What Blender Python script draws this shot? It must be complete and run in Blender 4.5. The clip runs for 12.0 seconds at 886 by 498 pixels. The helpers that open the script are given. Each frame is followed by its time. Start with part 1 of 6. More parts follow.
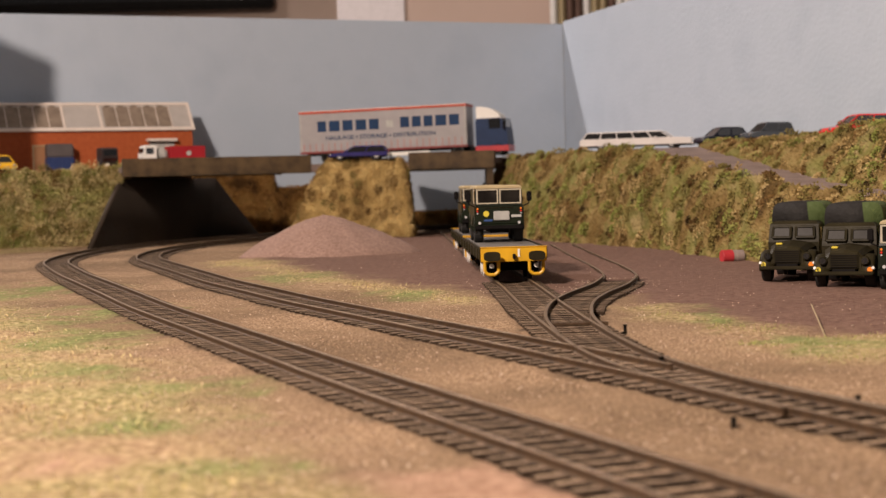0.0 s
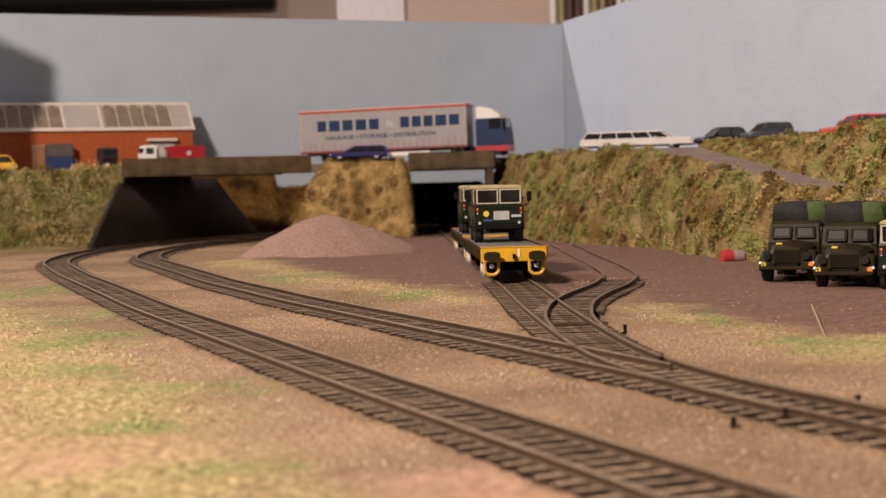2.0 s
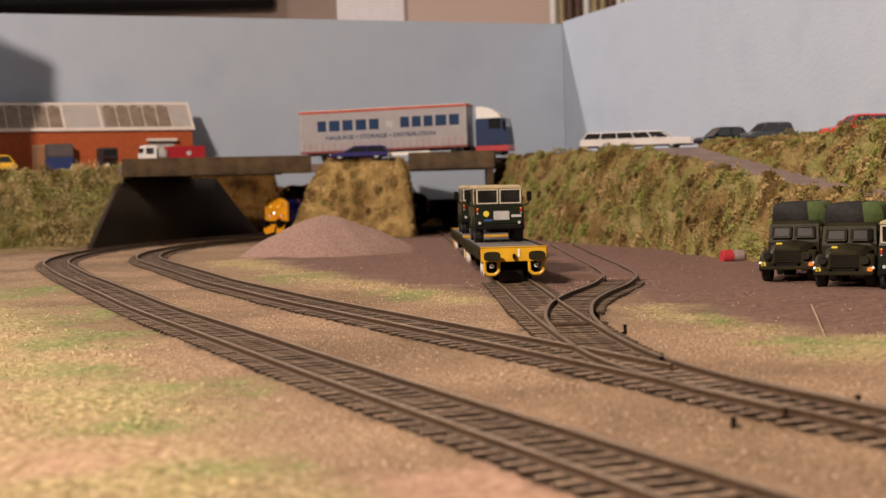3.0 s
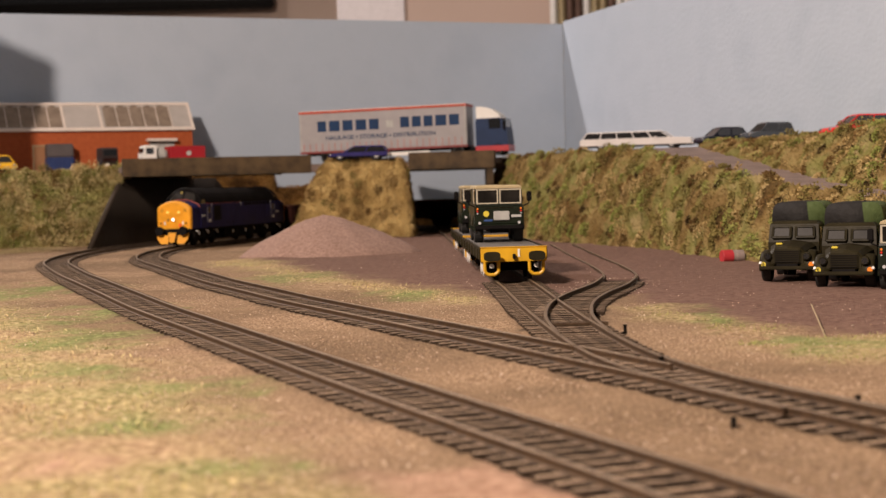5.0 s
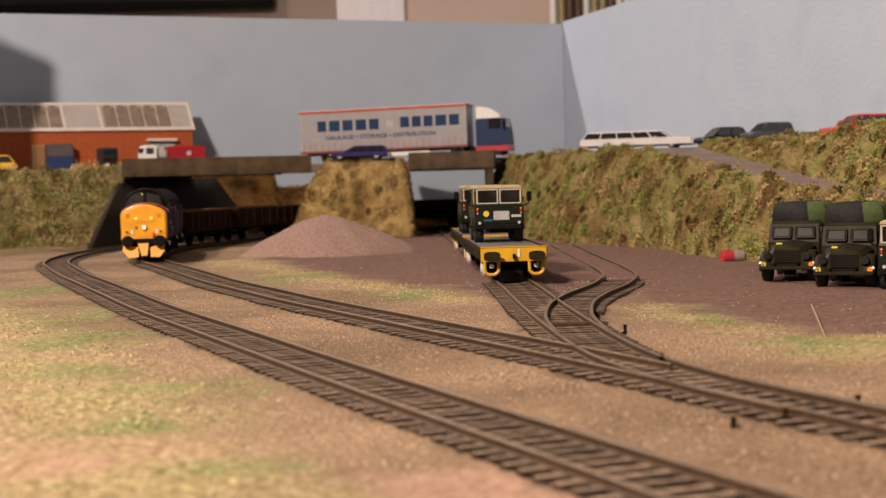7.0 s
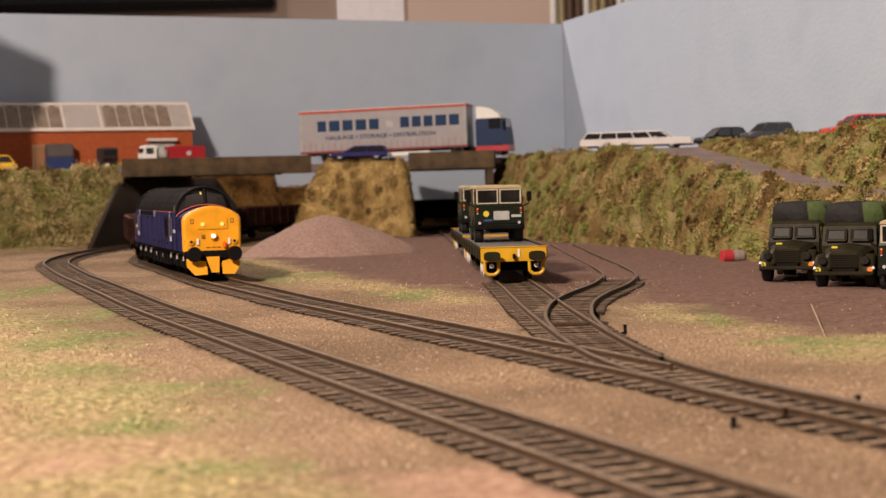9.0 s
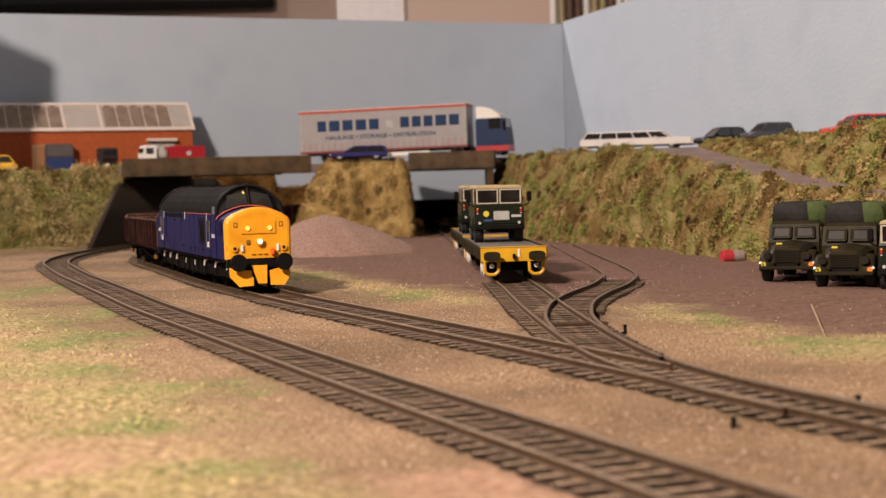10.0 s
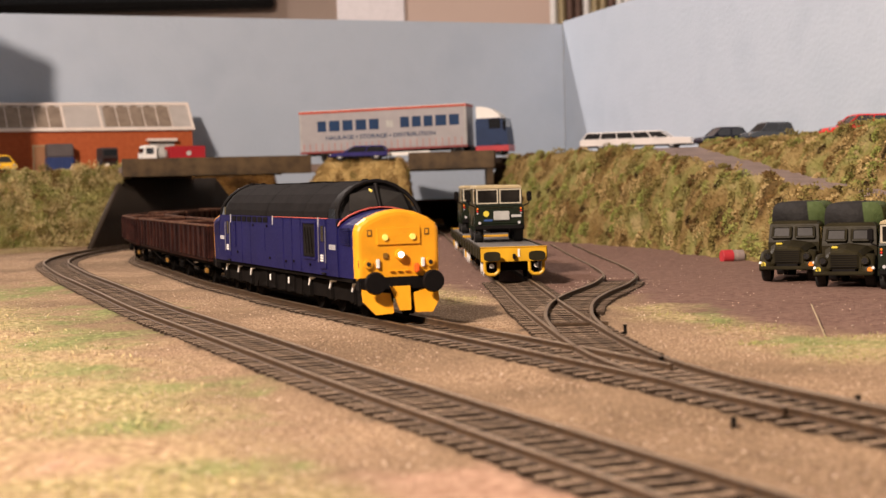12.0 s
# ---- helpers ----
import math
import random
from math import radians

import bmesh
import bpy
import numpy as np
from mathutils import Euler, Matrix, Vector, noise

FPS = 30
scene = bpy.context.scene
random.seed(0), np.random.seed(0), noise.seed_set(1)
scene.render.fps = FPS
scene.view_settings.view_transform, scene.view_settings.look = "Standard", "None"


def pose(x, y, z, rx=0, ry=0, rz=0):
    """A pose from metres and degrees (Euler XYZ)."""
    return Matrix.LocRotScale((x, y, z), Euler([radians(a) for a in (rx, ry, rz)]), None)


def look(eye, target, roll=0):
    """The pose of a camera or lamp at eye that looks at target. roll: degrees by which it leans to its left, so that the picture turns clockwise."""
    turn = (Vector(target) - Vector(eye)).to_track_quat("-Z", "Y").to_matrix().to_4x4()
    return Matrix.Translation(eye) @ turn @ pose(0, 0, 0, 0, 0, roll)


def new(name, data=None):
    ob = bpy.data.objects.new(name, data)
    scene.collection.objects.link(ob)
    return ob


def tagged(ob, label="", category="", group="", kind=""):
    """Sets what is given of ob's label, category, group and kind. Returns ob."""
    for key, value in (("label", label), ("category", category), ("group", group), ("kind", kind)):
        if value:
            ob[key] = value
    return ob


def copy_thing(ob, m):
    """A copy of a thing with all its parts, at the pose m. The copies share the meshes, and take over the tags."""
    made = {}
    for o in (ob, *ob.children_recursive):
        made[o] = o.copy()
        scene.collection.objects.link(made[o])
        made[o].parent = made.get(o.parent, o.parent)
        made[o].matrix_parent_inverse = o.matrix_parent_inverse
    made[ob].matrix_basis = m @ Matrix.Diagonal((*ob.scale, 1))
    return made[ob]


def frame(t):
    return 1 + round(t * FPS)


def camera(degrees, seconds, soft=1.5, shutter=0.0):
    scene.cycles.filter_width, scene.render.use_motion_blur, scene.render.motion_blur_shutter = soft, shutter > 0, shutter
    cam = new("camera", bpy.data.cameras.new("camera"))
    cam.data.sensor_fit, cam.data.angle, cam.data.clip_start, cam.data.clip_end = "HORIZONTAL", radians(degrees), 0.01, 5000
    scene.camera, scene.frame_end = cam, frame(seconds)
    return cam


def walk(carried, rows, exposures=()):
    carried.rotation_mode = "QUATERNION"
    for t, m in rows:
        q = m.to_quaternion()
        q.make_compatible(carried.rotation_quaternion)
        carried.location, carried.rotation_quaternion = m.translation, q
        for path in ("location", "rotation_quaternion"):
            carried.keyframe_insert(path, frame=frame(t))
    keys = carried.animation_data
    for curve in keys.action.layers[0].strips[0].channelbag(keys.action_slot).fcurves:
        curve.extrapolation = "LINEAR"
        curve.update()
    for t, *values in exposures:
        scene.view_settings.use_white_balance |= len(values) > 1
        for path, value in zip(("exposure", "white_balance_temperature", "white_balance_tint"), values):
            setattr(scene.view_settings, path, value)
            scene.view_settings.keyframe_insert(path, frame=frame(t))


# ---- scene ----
import itertools
from mathutils import kdtree

# Units below: millimetres in the building code, turned into metres by MM. A 4 mm to the foot model railway.
MM = 0.001

# ---- camera ----
cam = camera(31.5, 12.0, soft=1.4)
EYE = pose(0, 0, 0.0497, 90 - 2.368, 0, 0) @ pose(0, 0, 0, 0, 0, -1.48)
walk(cam, [(0.0, EYE), (12.0, EYE)], [(0.0, 0.1), (9.0, 0.1), (10.5, 0.22), (12.0, 0.42)])
cam.data.dof.use_dof = True
cam.data.dof.focus_distance = 0.72
cam.data.dof.aperture_fstop = 29.0

# ---- light: a dim warm room, two ceiling lamps ----
world = bpy.data.worlds.new("room")
scene.world = world
world.use_nodes = True
world.node_tree.nodes["Background"].inputs[0].default_value = (1.0, 0.87, 0.80, 1)
world.node_tree.nodes["Background"].inputs[1].default_value = 0.075


def lamp(name, eye, target, size, watts, colour):
    data = bpy.data.lights.new(name, "AREA")
    data.shape, data.size, data.energy, data.color = "DISK", size, watts, colour
    ob = new(name, data)
    ob.matrix_world = look(eye, target)
    return ob


lamp("ceiling_lamp", (-0.71, -0.35, 0.97), (-0.05, 0.89, 0), 0.15, 44, (1.0, 0.80, 0.67))
lamp("ceiling_lamp", (-1.17, 2.35, 1.69), (0.2, 1.27, 0), 0.16, 50, (1.0, 0.85, 0.78))

# ---- materials ----


def material(name, colours, scale=60.0, rough=0.7, metal=0.0, bump=0.15, bump_scale=400.0, detail=6.0, spec=0.4, emit=None, by_object=0.0, coat=0.0):
    """Colours over a two-scale noise, with fine relief. Scales are per metre."""
    m = bpy.data.materials.new(name)
    m.use_nodes = True
    nt = m.node_tree
    bs = nt.nodes["Principled BSDF"]
    co = nt.nodes.new("ShaderNodeTexCoord")
    n1 = nt.nodes.new("ShaderNodeTexNoise")
    n1.inputs["Scale"].default_value, n1.inputs["Detail"].default_value = scale, detail
    nt.links.new(co.outputs["Object"], n1.inputs["Vector"])
    ramp = nt.nodes.new("ShaderNodeValToRGB")
    els = ramp.color_ramp.elements
    while len(els) < len(colours):
        els.new(0.5)
    for i, c in enumerate(colours):
        els[i].position = 0.32 + 0.36 * i / max(1, len(colours) - 1)
        els[i].color = (*c, 1)
    nt.links.new(n1.outputs["Fac"], ramp.inputs["Fac"])
    out = ramp.outputs["Color"]
    if by_object:
        info = nt.nodes.new("ShaderNodeObjectInfo")
        mul = nt.nodes.new("ShaderNodeMath")
        mul.operation = "MULTIPLY_ADD"
        mul.inputs[1].default_value, mul.inputs[2].default_value = by_object, 1 - by_object / 2
        nt.links.new(info.outputs["Random"], mul.inputs[0])
        hsv = nt.nodes.new("ShaderNodeHueSaturation")
        nt.links.new(mul.outputs[0], hsv.inputs["Value"])
        nt.links.new(out, hsv.inputs["Color"])
        out = hsv.outputs["Color"]
    nt.links.new(out, bs.inputs["Base Color"])
    n2 = nt.nodes.new("ShaderNodeTexNoise")
    n2.inputs["Scale"].default_value, n2.inputs["Detail"].default_value = bump_scale, 5
    nt.links.new(co.outputs["Object"], n2.inputs["Vector"])
    if bump:
        b = nt.nodes.new("ShaderNodeBump")
        b.inputs["Strength"].default_value, b.inputs["Distance"].default_value = bump, 0.002
        nt.links.new(n2.outputs["Fac"], b.inputs["Height"])
        nt.links.new(b.outputs["Normal"], bs.inputs["Normal"])
    mr = nt.nodes.new("ShaderNodeMapRange")
    mr.inputs["To Min"].default_value, mr.inputs["To Max"].default_value = max(0.03, rough - 0.1), min(1, rough + 0.1)
    nt.links.new(n2.outputs["Fac"], mr.inputs["Value"])
    nt.links.new(mr.outputs["Result"], bs.inputs["Roughness"])
    bs.inputs["Metallic"].default_value = metal
    bs.inputs["Specular IOR Level"].default_value = spec
    bs.inputs["Coat Weight"].default_value = coat
    if emit:
        bs.inputs["Emission Color"].default_value = (*emit[0], 1)
        bs.inputs["Emission Strength"].default_value = emit[1]
    return m


def paint(name, c, rough=0.42, var=0.12, spec=0.45, metal=0.0, bump=0.03):
    d = [max(0, x * (1 - var)) for x in c]
    l = [min(1, x * (1 + var)) for x in c]
    return material(name, [d, c, l], scale=90, rough=rough, bump=bump, bump_scale=900, spec=spec, metal=metal)


M_YELLOW = paint("warning_yellow", (0.76, 0.335, 0.014), 0.4)
M_LEMON = paint("wagon_yellow", (0.60, 0.33, 0.012), 0.45)
M_BLUE = paint("locomotive_blue", (0.0085, 0.008, 0.064), 0.6, spec=0.15)
M_ROOF = paint("roof_dark_grey", (0.0075, 0.0065, 0.0065), 0.8, 0.3, 0.05)
M_BLACK = paint("black_plastic", (0.007, 0.006, 0.006), 0.6, 0.3, 0.08)
M_UNDER = paint("dirty_underframe", (0.006, 0.005, 0.0045), 0.9, 0.4, 0.05)
M_RED = paint("red_line", (0.48, 0.09, 0.07), 0.5)
M_WHITE = paint("white_plastic", (0.78, 0.77, 0.74), 0.45, 0.06)
M_DIRTY_WHITE = paint("faded_white", (0.45, 0.45, 0.46), 0.5, 0.1)
M_CREAM = paint("cream_roof", (0.36, 0.29, 0.165), 0.6, 0.1)
M_GLASS_DARK = paint("dark_glazing", (0.012, 0.013, 0.015), 0.08, 0.1, 0.8, bump=0)
M_MAROON = material("rusty_maroon", [(0.010, 0.0032, 0.0028), (0.021, 0.0058, 0.0045), (0.040, 0.013, 0.009)], 90, 0.75, spec=0.12)
M_RUST = material("rust_edge", [(0.06, 0.027, 0.017), (0.14, 0.07, 0.045)], 300, 0.8, spec=0.15)
M_RAIL = material("painted_rail_web", [(0.045, 0.027, 0.015), (0.10, 0.06, 0.032)], 400, 0.65, 0.3)
M_RAILTOP = material("worn_rail_head", [(0.17, 0.12, 0.08), (0.28, 0.21, 0.14)], 500, 0.42, 0.6)
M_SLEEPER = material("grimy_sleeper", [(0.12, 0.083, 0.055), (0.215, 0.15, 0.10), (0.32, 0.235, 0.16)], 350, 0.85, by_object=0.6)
# near-black sides: the shade between sleepers is painted into this colour
M_SLEEPER_SHADE = material("sleeper_side_shade", [(0.022, 0.015, 0.010), (0.05, 0.034, 0.023)], 500, 0.95, spec=0.1)
M_WALL = material("sky_blue_board", [(0.41, 0.48, 0.575), (0.445, 0.515, 0.61), (0.425, 0.497, 0.59)], 12, 0.75, bump=0.25, bump_scale=220)
M_TIMBER = material("brown_stained_timber", [(0.033, 0.021, 0.0096), (0.072, 0.045, 0.0204), (0.102, 0.066, 0.03)], 70, 0.75)
M_CARD = material("black_card", [(0.030, 0.021, 0.014), (0.046, 0.033, 0.023)], 14, 0.85)
M_ROADTOP = material("grey_road_card", [(0.145, 0.105, 0.09), (0.21, 0.155, 0.135)], 60, 0.85)
M_SAND = material("pinkish_sand", [(0.22, 0.135, 0.105), (0.28, 0.18, 0.145), (0.35, 0.235, 0.19)], 500, 0.95, bump=0.6, bump_scale=900)
M_BRICK = material("orange_brick_card", [(0.36, 0.075, 0.018), (0.43, 0.10, 0.028)], 200, 0.75)
M_OLIVE = paint("olive_drab", (0.0204, 0.0168, 0.0075), 0.5, 0.25, 0.12)
M_ARMY = paint("deep_bronze_green", (0.0072, 0.012, 0.006), 0.32, 0.2)
M_CANVAS = paint("green_canvas", (0.085, 0.125, 0.035), 0.7, 0.15)
M_TYRE = paint("tyre_rubber", (0.010, 0.010, 0.010), 0.7, 0.3)
M_DECK = material("grey_deck", [(0.10, 0.092, 0.085), (0.155, 0.145, 0.135)], 150, 0.7)
M_CHROME = paint("bright_metal", (0.6, 0.6, 0.6), 0.25, 0.1, metal=0.9)
M_SILVER = paint("silver_grey_curtain", (0.315, 0.30, 0.31), 0.5, 0.07)
M_LETTER = paint("lettering_blue", (0.011, 0.036, 0.10), 0.6, spec=0.2)
M_LAMP = material("lit_lamp", [(1, 1, 1)] * 2, emit=((0.75, 0.88, 1.0), 2.0), bump=0)
M_LAMPY = material("lit_marker", [(1, 0.8, 0.2)] * 2, emit=((1.0, 0.60, 0.06), 0.15), bump=0)
M_DIRTYRAIL = paint("dull_steel", (0.16, 0.15, 0.17), 0.5)
M_OCHRE = paint("ochre_paint", (0.22, 0.11, 0.015), 0.6)
M_GLASS = paint("dusty_windscreen", (0.016, 0.014, 0.012), 0.35, 0.5, 0.12, bump=0)
M_CABGLASS = paint("smoky_cab_glass", (0.02, 0.019, 0.018), 0.22, 0.3, 0.3, bump=0)
M_ORANGE = paint("orange_red_plastic", (0.85, 0.13, 0.02), 0.4)

# ---- mesh helpers (millimetres) ----


def part(name, bm, mat, parent=None, label="", smooth=False):
    me = bpy.data.meshes.new(name)
    bmesh.ops.recalc_face_normals(bm, faces=bm.faces)
    for v in bm.verts:
        v.co *= MM
    bm.to_mesh(me)
    bm.free()
    for m in mat if isinstance(mat, (list, tuple)) else [mat]:
        me.materials.append(m)
    if smooth:
        for p in me.polygons:
            p.use_smooth = True
    ob = new(name, me)
    ob.parent = parent
    if label:
        ob["label"] = label
    return ob


def place(x, y, z, rz=0, rx=0, ry=0):
    return pose(x * MM, y * MM, z * MM, rx, ry, rz)


def thing(name, m, label, category, group="", kind=""):
    ob = new(name)
    ob.empty_display_size = 0.01
    ob.matrix_basis = m
    return tagged(ob, label, category, group, kind)


def box(bm, x0, x1, y0, y1, z0, z1, bevel=0.0, mi=0, taper=0.0):
    vs = [bm.verts.new((x, y, z)) for z in (z0, z1) for y in (y0, y1) for x in (x0, x1)]
    if taper:
        for v in vs[4:]:
            v.co.x += taper * (1 if v.co.x == x0 else -1)
            v.co.y += taper * (1 if v.co.y == y0 else -1)
    fs = [bm.faces.new([vs[i] for i in q]) for q in ((0, 2, 3, 1), (4, 5, 7, 6), (0, 1, 5, 4), (2, 6, 7, 3), (0, 4, 6, 2), (1, 3, 7, 5))]
    for f in fs:
        f.material_index = mi
    if bevel:
        es = list({e for f in fs for e in f.edges})
        bmesh.ops.bevel(bm, geom=es, offset=bevel, segments=2, affect="EDGES", clamp_overlap=True, material=-1)
    return bm


def cyl(bm, p0, p1, r, seg=14, r1=None, mi=0):
    p0, p1 = Vector(p0), Vector(p1)
    d = (p1 - p0).normalized()
    a = d.orthogonal().normalized()
    b = d.cross(a)
    rings = []
    for p, rr in ((p0, r), (p1, r if r1 is None else r1)):
        rings.append([bm.verts.new(p + rr * (a * math.cos(2 * math.pi * i / seg) + b * math.sin(2 * math.pi * i / seg))) for i in range(seg)])
    fs = [bm.faces.new(rings[0][::-1]), bm.faces.new(rings[1])]
    for i in range(seg):
        fs.append(bm.faces.new((rings[0][i], rings[0][(i + 1) % seg], rings[1][(i + 1) % seg], rings[1][i])))
    for f in fs:
        f.material_index = mi
    return bm


def loft(bm, rings, cap=True, closed=True, mi=0):
    """Skin over rings of points, each with the same number of points."""
    rv = [[bm.verts.new(p) for p in ring] for ring in rings]
    n = len(rv[0])
    for a, b in zip(rv, rv[1:]):
        for i in range(n if closed else n - 1):
            j = (i + 1) % n
            bm.faces.new((a[i], a[j], b[j], b[i])).material_index = mi
    if cap:
        bm.faces.new(rv[0][::-1]).material_index = mi
        bm.faces.new(rv[-1]).material_index = mi
    return bm


def extrude(bm, outline, y0, y1, mi=0):
    """A side outline of (x, z), run from y0 to y1."""
    return loft(bm, [[(x, y0, z) for x, z in outline], [(x, y1, z) for x, z in outline]], mi=mi)


def new_box(*a, **k):
    return box(bmesh.new(), *a, **k)


def lerp_table(table, x):
    if x <= table[0][0]:
        return table[0][1]
    for (a, p), (b, q) in zip(table, table[1:]):
        if x <= b:
            return p + (q - p) * (x - a) / (b - a)
    return table[-1][1]


def wob(x, y, z=0.0, scale=0.02):
    return noise.noise(Vector((x * scale, y * scale, z * scale)))


# ---- track plan, stretched in depth to fit the camera's view ----
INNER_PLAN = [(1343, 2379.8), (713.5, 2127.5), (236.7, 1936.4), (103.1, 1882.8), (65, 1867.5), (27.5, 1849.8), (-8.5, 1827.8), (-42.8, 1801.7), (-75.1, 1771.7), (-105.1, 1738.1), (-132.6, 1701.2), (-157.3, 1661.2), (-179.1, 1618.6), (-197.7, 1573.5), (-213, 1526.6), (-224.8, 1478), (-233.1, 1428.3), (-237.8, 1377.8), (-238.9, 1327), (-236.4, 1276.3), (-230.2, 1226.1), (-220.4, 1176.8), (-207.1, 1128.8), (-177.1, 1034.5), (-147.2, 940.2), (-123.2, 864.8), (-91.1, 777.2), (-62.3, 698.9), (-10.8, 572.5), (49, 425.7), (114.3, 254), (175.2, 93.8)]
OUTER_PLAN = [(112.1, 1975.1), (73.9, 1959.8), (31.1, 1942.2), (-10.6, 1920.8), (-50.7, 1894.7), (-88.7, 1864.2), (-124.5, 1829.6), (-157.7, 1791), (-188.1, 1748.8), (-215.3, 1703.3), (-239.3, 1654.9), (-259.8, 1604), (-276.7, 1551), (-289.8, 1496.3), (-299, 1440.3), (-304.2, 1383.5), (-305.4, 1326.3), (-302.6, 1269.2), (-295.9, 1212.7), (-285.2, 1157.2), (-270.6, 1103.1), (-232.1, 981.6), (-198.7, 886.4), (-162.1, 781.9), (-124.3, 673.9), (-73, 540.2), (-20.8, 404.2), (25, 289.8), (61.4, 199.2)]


def heading(h):
    return Vector((math.cos(radians(h)), math.sin(radians(h))))


def spline(points):
    """A dense smooth line through points: list of (point, heading) every 4 mm or so."""
    pts = [Vector(p) for p in points]
    pts = [2 * pts[0] - pts[1]] + pts + [2 * pts[-1] - pts[-2]]
    out = []
    for a, b, c, d in zip(pts, pts[1:], pts[2:], pts[3:]):
        n = max(2, int((c - b).length / 4))
        for i in range(n):
            t = i / n
            out.append(0.5 * (2 * b + (c - a) * t + (2 * a - 5 * b + 4 * c - d) * t * t + (3 * b - a - 3 * c + d) * t ** 3))
    out.append(pts[-2])
    return out


class Line:
    """A dense line with its length: at(s) gives the point and heading s mm past its origin."""

    def __init__(self, plan, origin):
        self.p = spline(plan)
        self.s = [-origin]
        for a, b in zip(self.p, self.p[1:]):
            self.s.append(self.s[-1] + (b - a).length)

    def at(self, s):
        i = max(0, min(len(self.p) - 2, bisect(self.s, s) - 1))
        a, b = self.p[i], self.p[i + 1]
        d = b - a
        return a + d * ((s - self.s[i]) / d.length), math.degrees(math.atan2(d.y, d.x))


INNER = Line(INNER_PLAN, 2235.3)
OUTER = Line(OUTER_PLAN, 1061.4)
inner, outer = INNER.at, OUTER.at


def bisect(values, v):
    """How many of the sorted values lie at or below v."""
    lo, hi = 0, len(values)
    while lo < hi:
        m = (lo + hi) // 2
        if values[m] <= v:
            lo = m + 1
        else:
            hi = m
    return lo


def sampled(fn, s0, s1, step=6.0):
    n = int((s1 - s0) / step)
    return [fn(s0 + (s1 - s0) * i / n)[0] for i in range(n + 1)]


def offset(line, d):
    out = []
    for i, p in enumerate(line):
        t = (line[min(i + 1, len(line) - 1)] - line[max(i - 1, 0)]).normalized()
        out.append(p + Vector((-t.y, t.x)) * d)
    return out


def rail(parent, line, sink=0.0):
    """A bullhead-like rail section swept along a line, 2.4 mm high, head on top."""
    sec = [(-0.8, -2.1), (-0.35, -1.8), (-0.35, -0.9), (-0.62, -0.7), (-0.62, -0.08), (-0.5, 0), (0.5, 0), (0.62, -0.08), (0.62, -0.7), (0.35, -0.9), (0.35, -1.8), (0.8, -2.1)]
    rings = []
    for i, p in enumerate(line):
        t = (line[min(i + 1, len(line) - 1)] - line[max(i - 1, 0)]).normalized()
        n = Vector((-t.y, t.x))
        rings.append([(p.x + n.x * a, p.y + n.y * a, b - sink) for a, b in sec])
    bm = loft(bmesh.new(), rings)
    bm.faces.ensure_lookup_table()
    for f in bm.faces:
        if f.calc_center_median().z > -0.12 - sink and abs(f.normal.z) < 2:
            f.material_index = 1
    return part("rail", bm, [M_RAIL, M_RAILTOP], parent)


def along(line):
    acc = [0.0]
    for a, b in zip(line, line[1:]):
        acc.append(acc[-1] + (b - a).length)
    return acc


SLEEPER = None


def sleepers(parent, line, pitch=7.9, length=30.0, skip=0.0, upto=1e9, lift=0.0):
    """Separate sleepers under a line, all on one mesh."""
    global SLEEPER
    if SLEEPER is None:
        first = part("sleeper", new_box(-1.35, 1.35, -15, 15, -4.2, -2.1, 0.2), [M_SLEEPER, M_SLEEPER_SHADE], parent)
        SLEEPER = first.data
        # tops keep the sleeper colour; sides take the painted shade
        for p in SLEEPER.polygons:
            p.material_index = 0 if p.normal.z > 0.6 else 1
        bpy.data.objects.remove(first)
    acc = along(line)
    s, i = skip, 0
    while s < min(acc[-1], upto):
        while acc[i + 1] < s:
            i += 1
        t = (s - acc[i]) / (acc[i + 1] - acc[i])
        p = line[i].lerp(line[i + 1], t)
        d = line[i + 1] - line[i]
        ob = new("sleeper", SLEEPER)
        ob.parent = parent
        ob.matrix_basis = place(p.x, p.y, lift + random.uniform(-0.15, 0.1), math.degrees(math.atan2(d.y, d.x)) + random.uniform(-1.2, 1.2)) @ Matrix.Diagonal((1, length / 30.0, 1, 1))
        s += pitch


SPUR = [(6, 1691), (24, 1137), (29.5, 969), (35.4, 795), (37, 750), (40.5, 623), (46, 503), (52, 439), (64, 386), (78, 346), (95, 300), (118, 242)]
BRANCH = [(97, 1284), (97, 1074), (98, 941), (95, 845), (82, 764), (64, 698), (53.5, 650), (47.5, 600), (45.5, 559), (46, 503)]

# ---- ground ----


def inside(poly, x, y):
    """Signed distance-like value: positive inside the polygon, in mm."""
    ins, best = False, 1e9
    for (ax, ay), (bx, by) in zip(poly, poly[1:] + poly[:1]):
        if (ay > y) != (by > y) and x < (bx - ax) * (y - ay) / (by - ay) + ax:
            ins = not ins
        dx, dy = bx - ax, by - ay
        t = max(0, min(1, ((x - ax) * dx + (y - ay) * dy) / (dx * dx + dy * dy)))
        best = min(best, math.hypot(x - ax - t * dx, y - ay - t * dy))
    return best if ins else -best


YARD = [(-150, 1208), (-95, 1017), (-40, 864), (0, 775), (18, 731), (40, 687), (85, 712), (90, 636), (103, 575), (125, 509), (300, 483), (330, 890), (200, 1526), (60, 1653), (-60, 1653)]
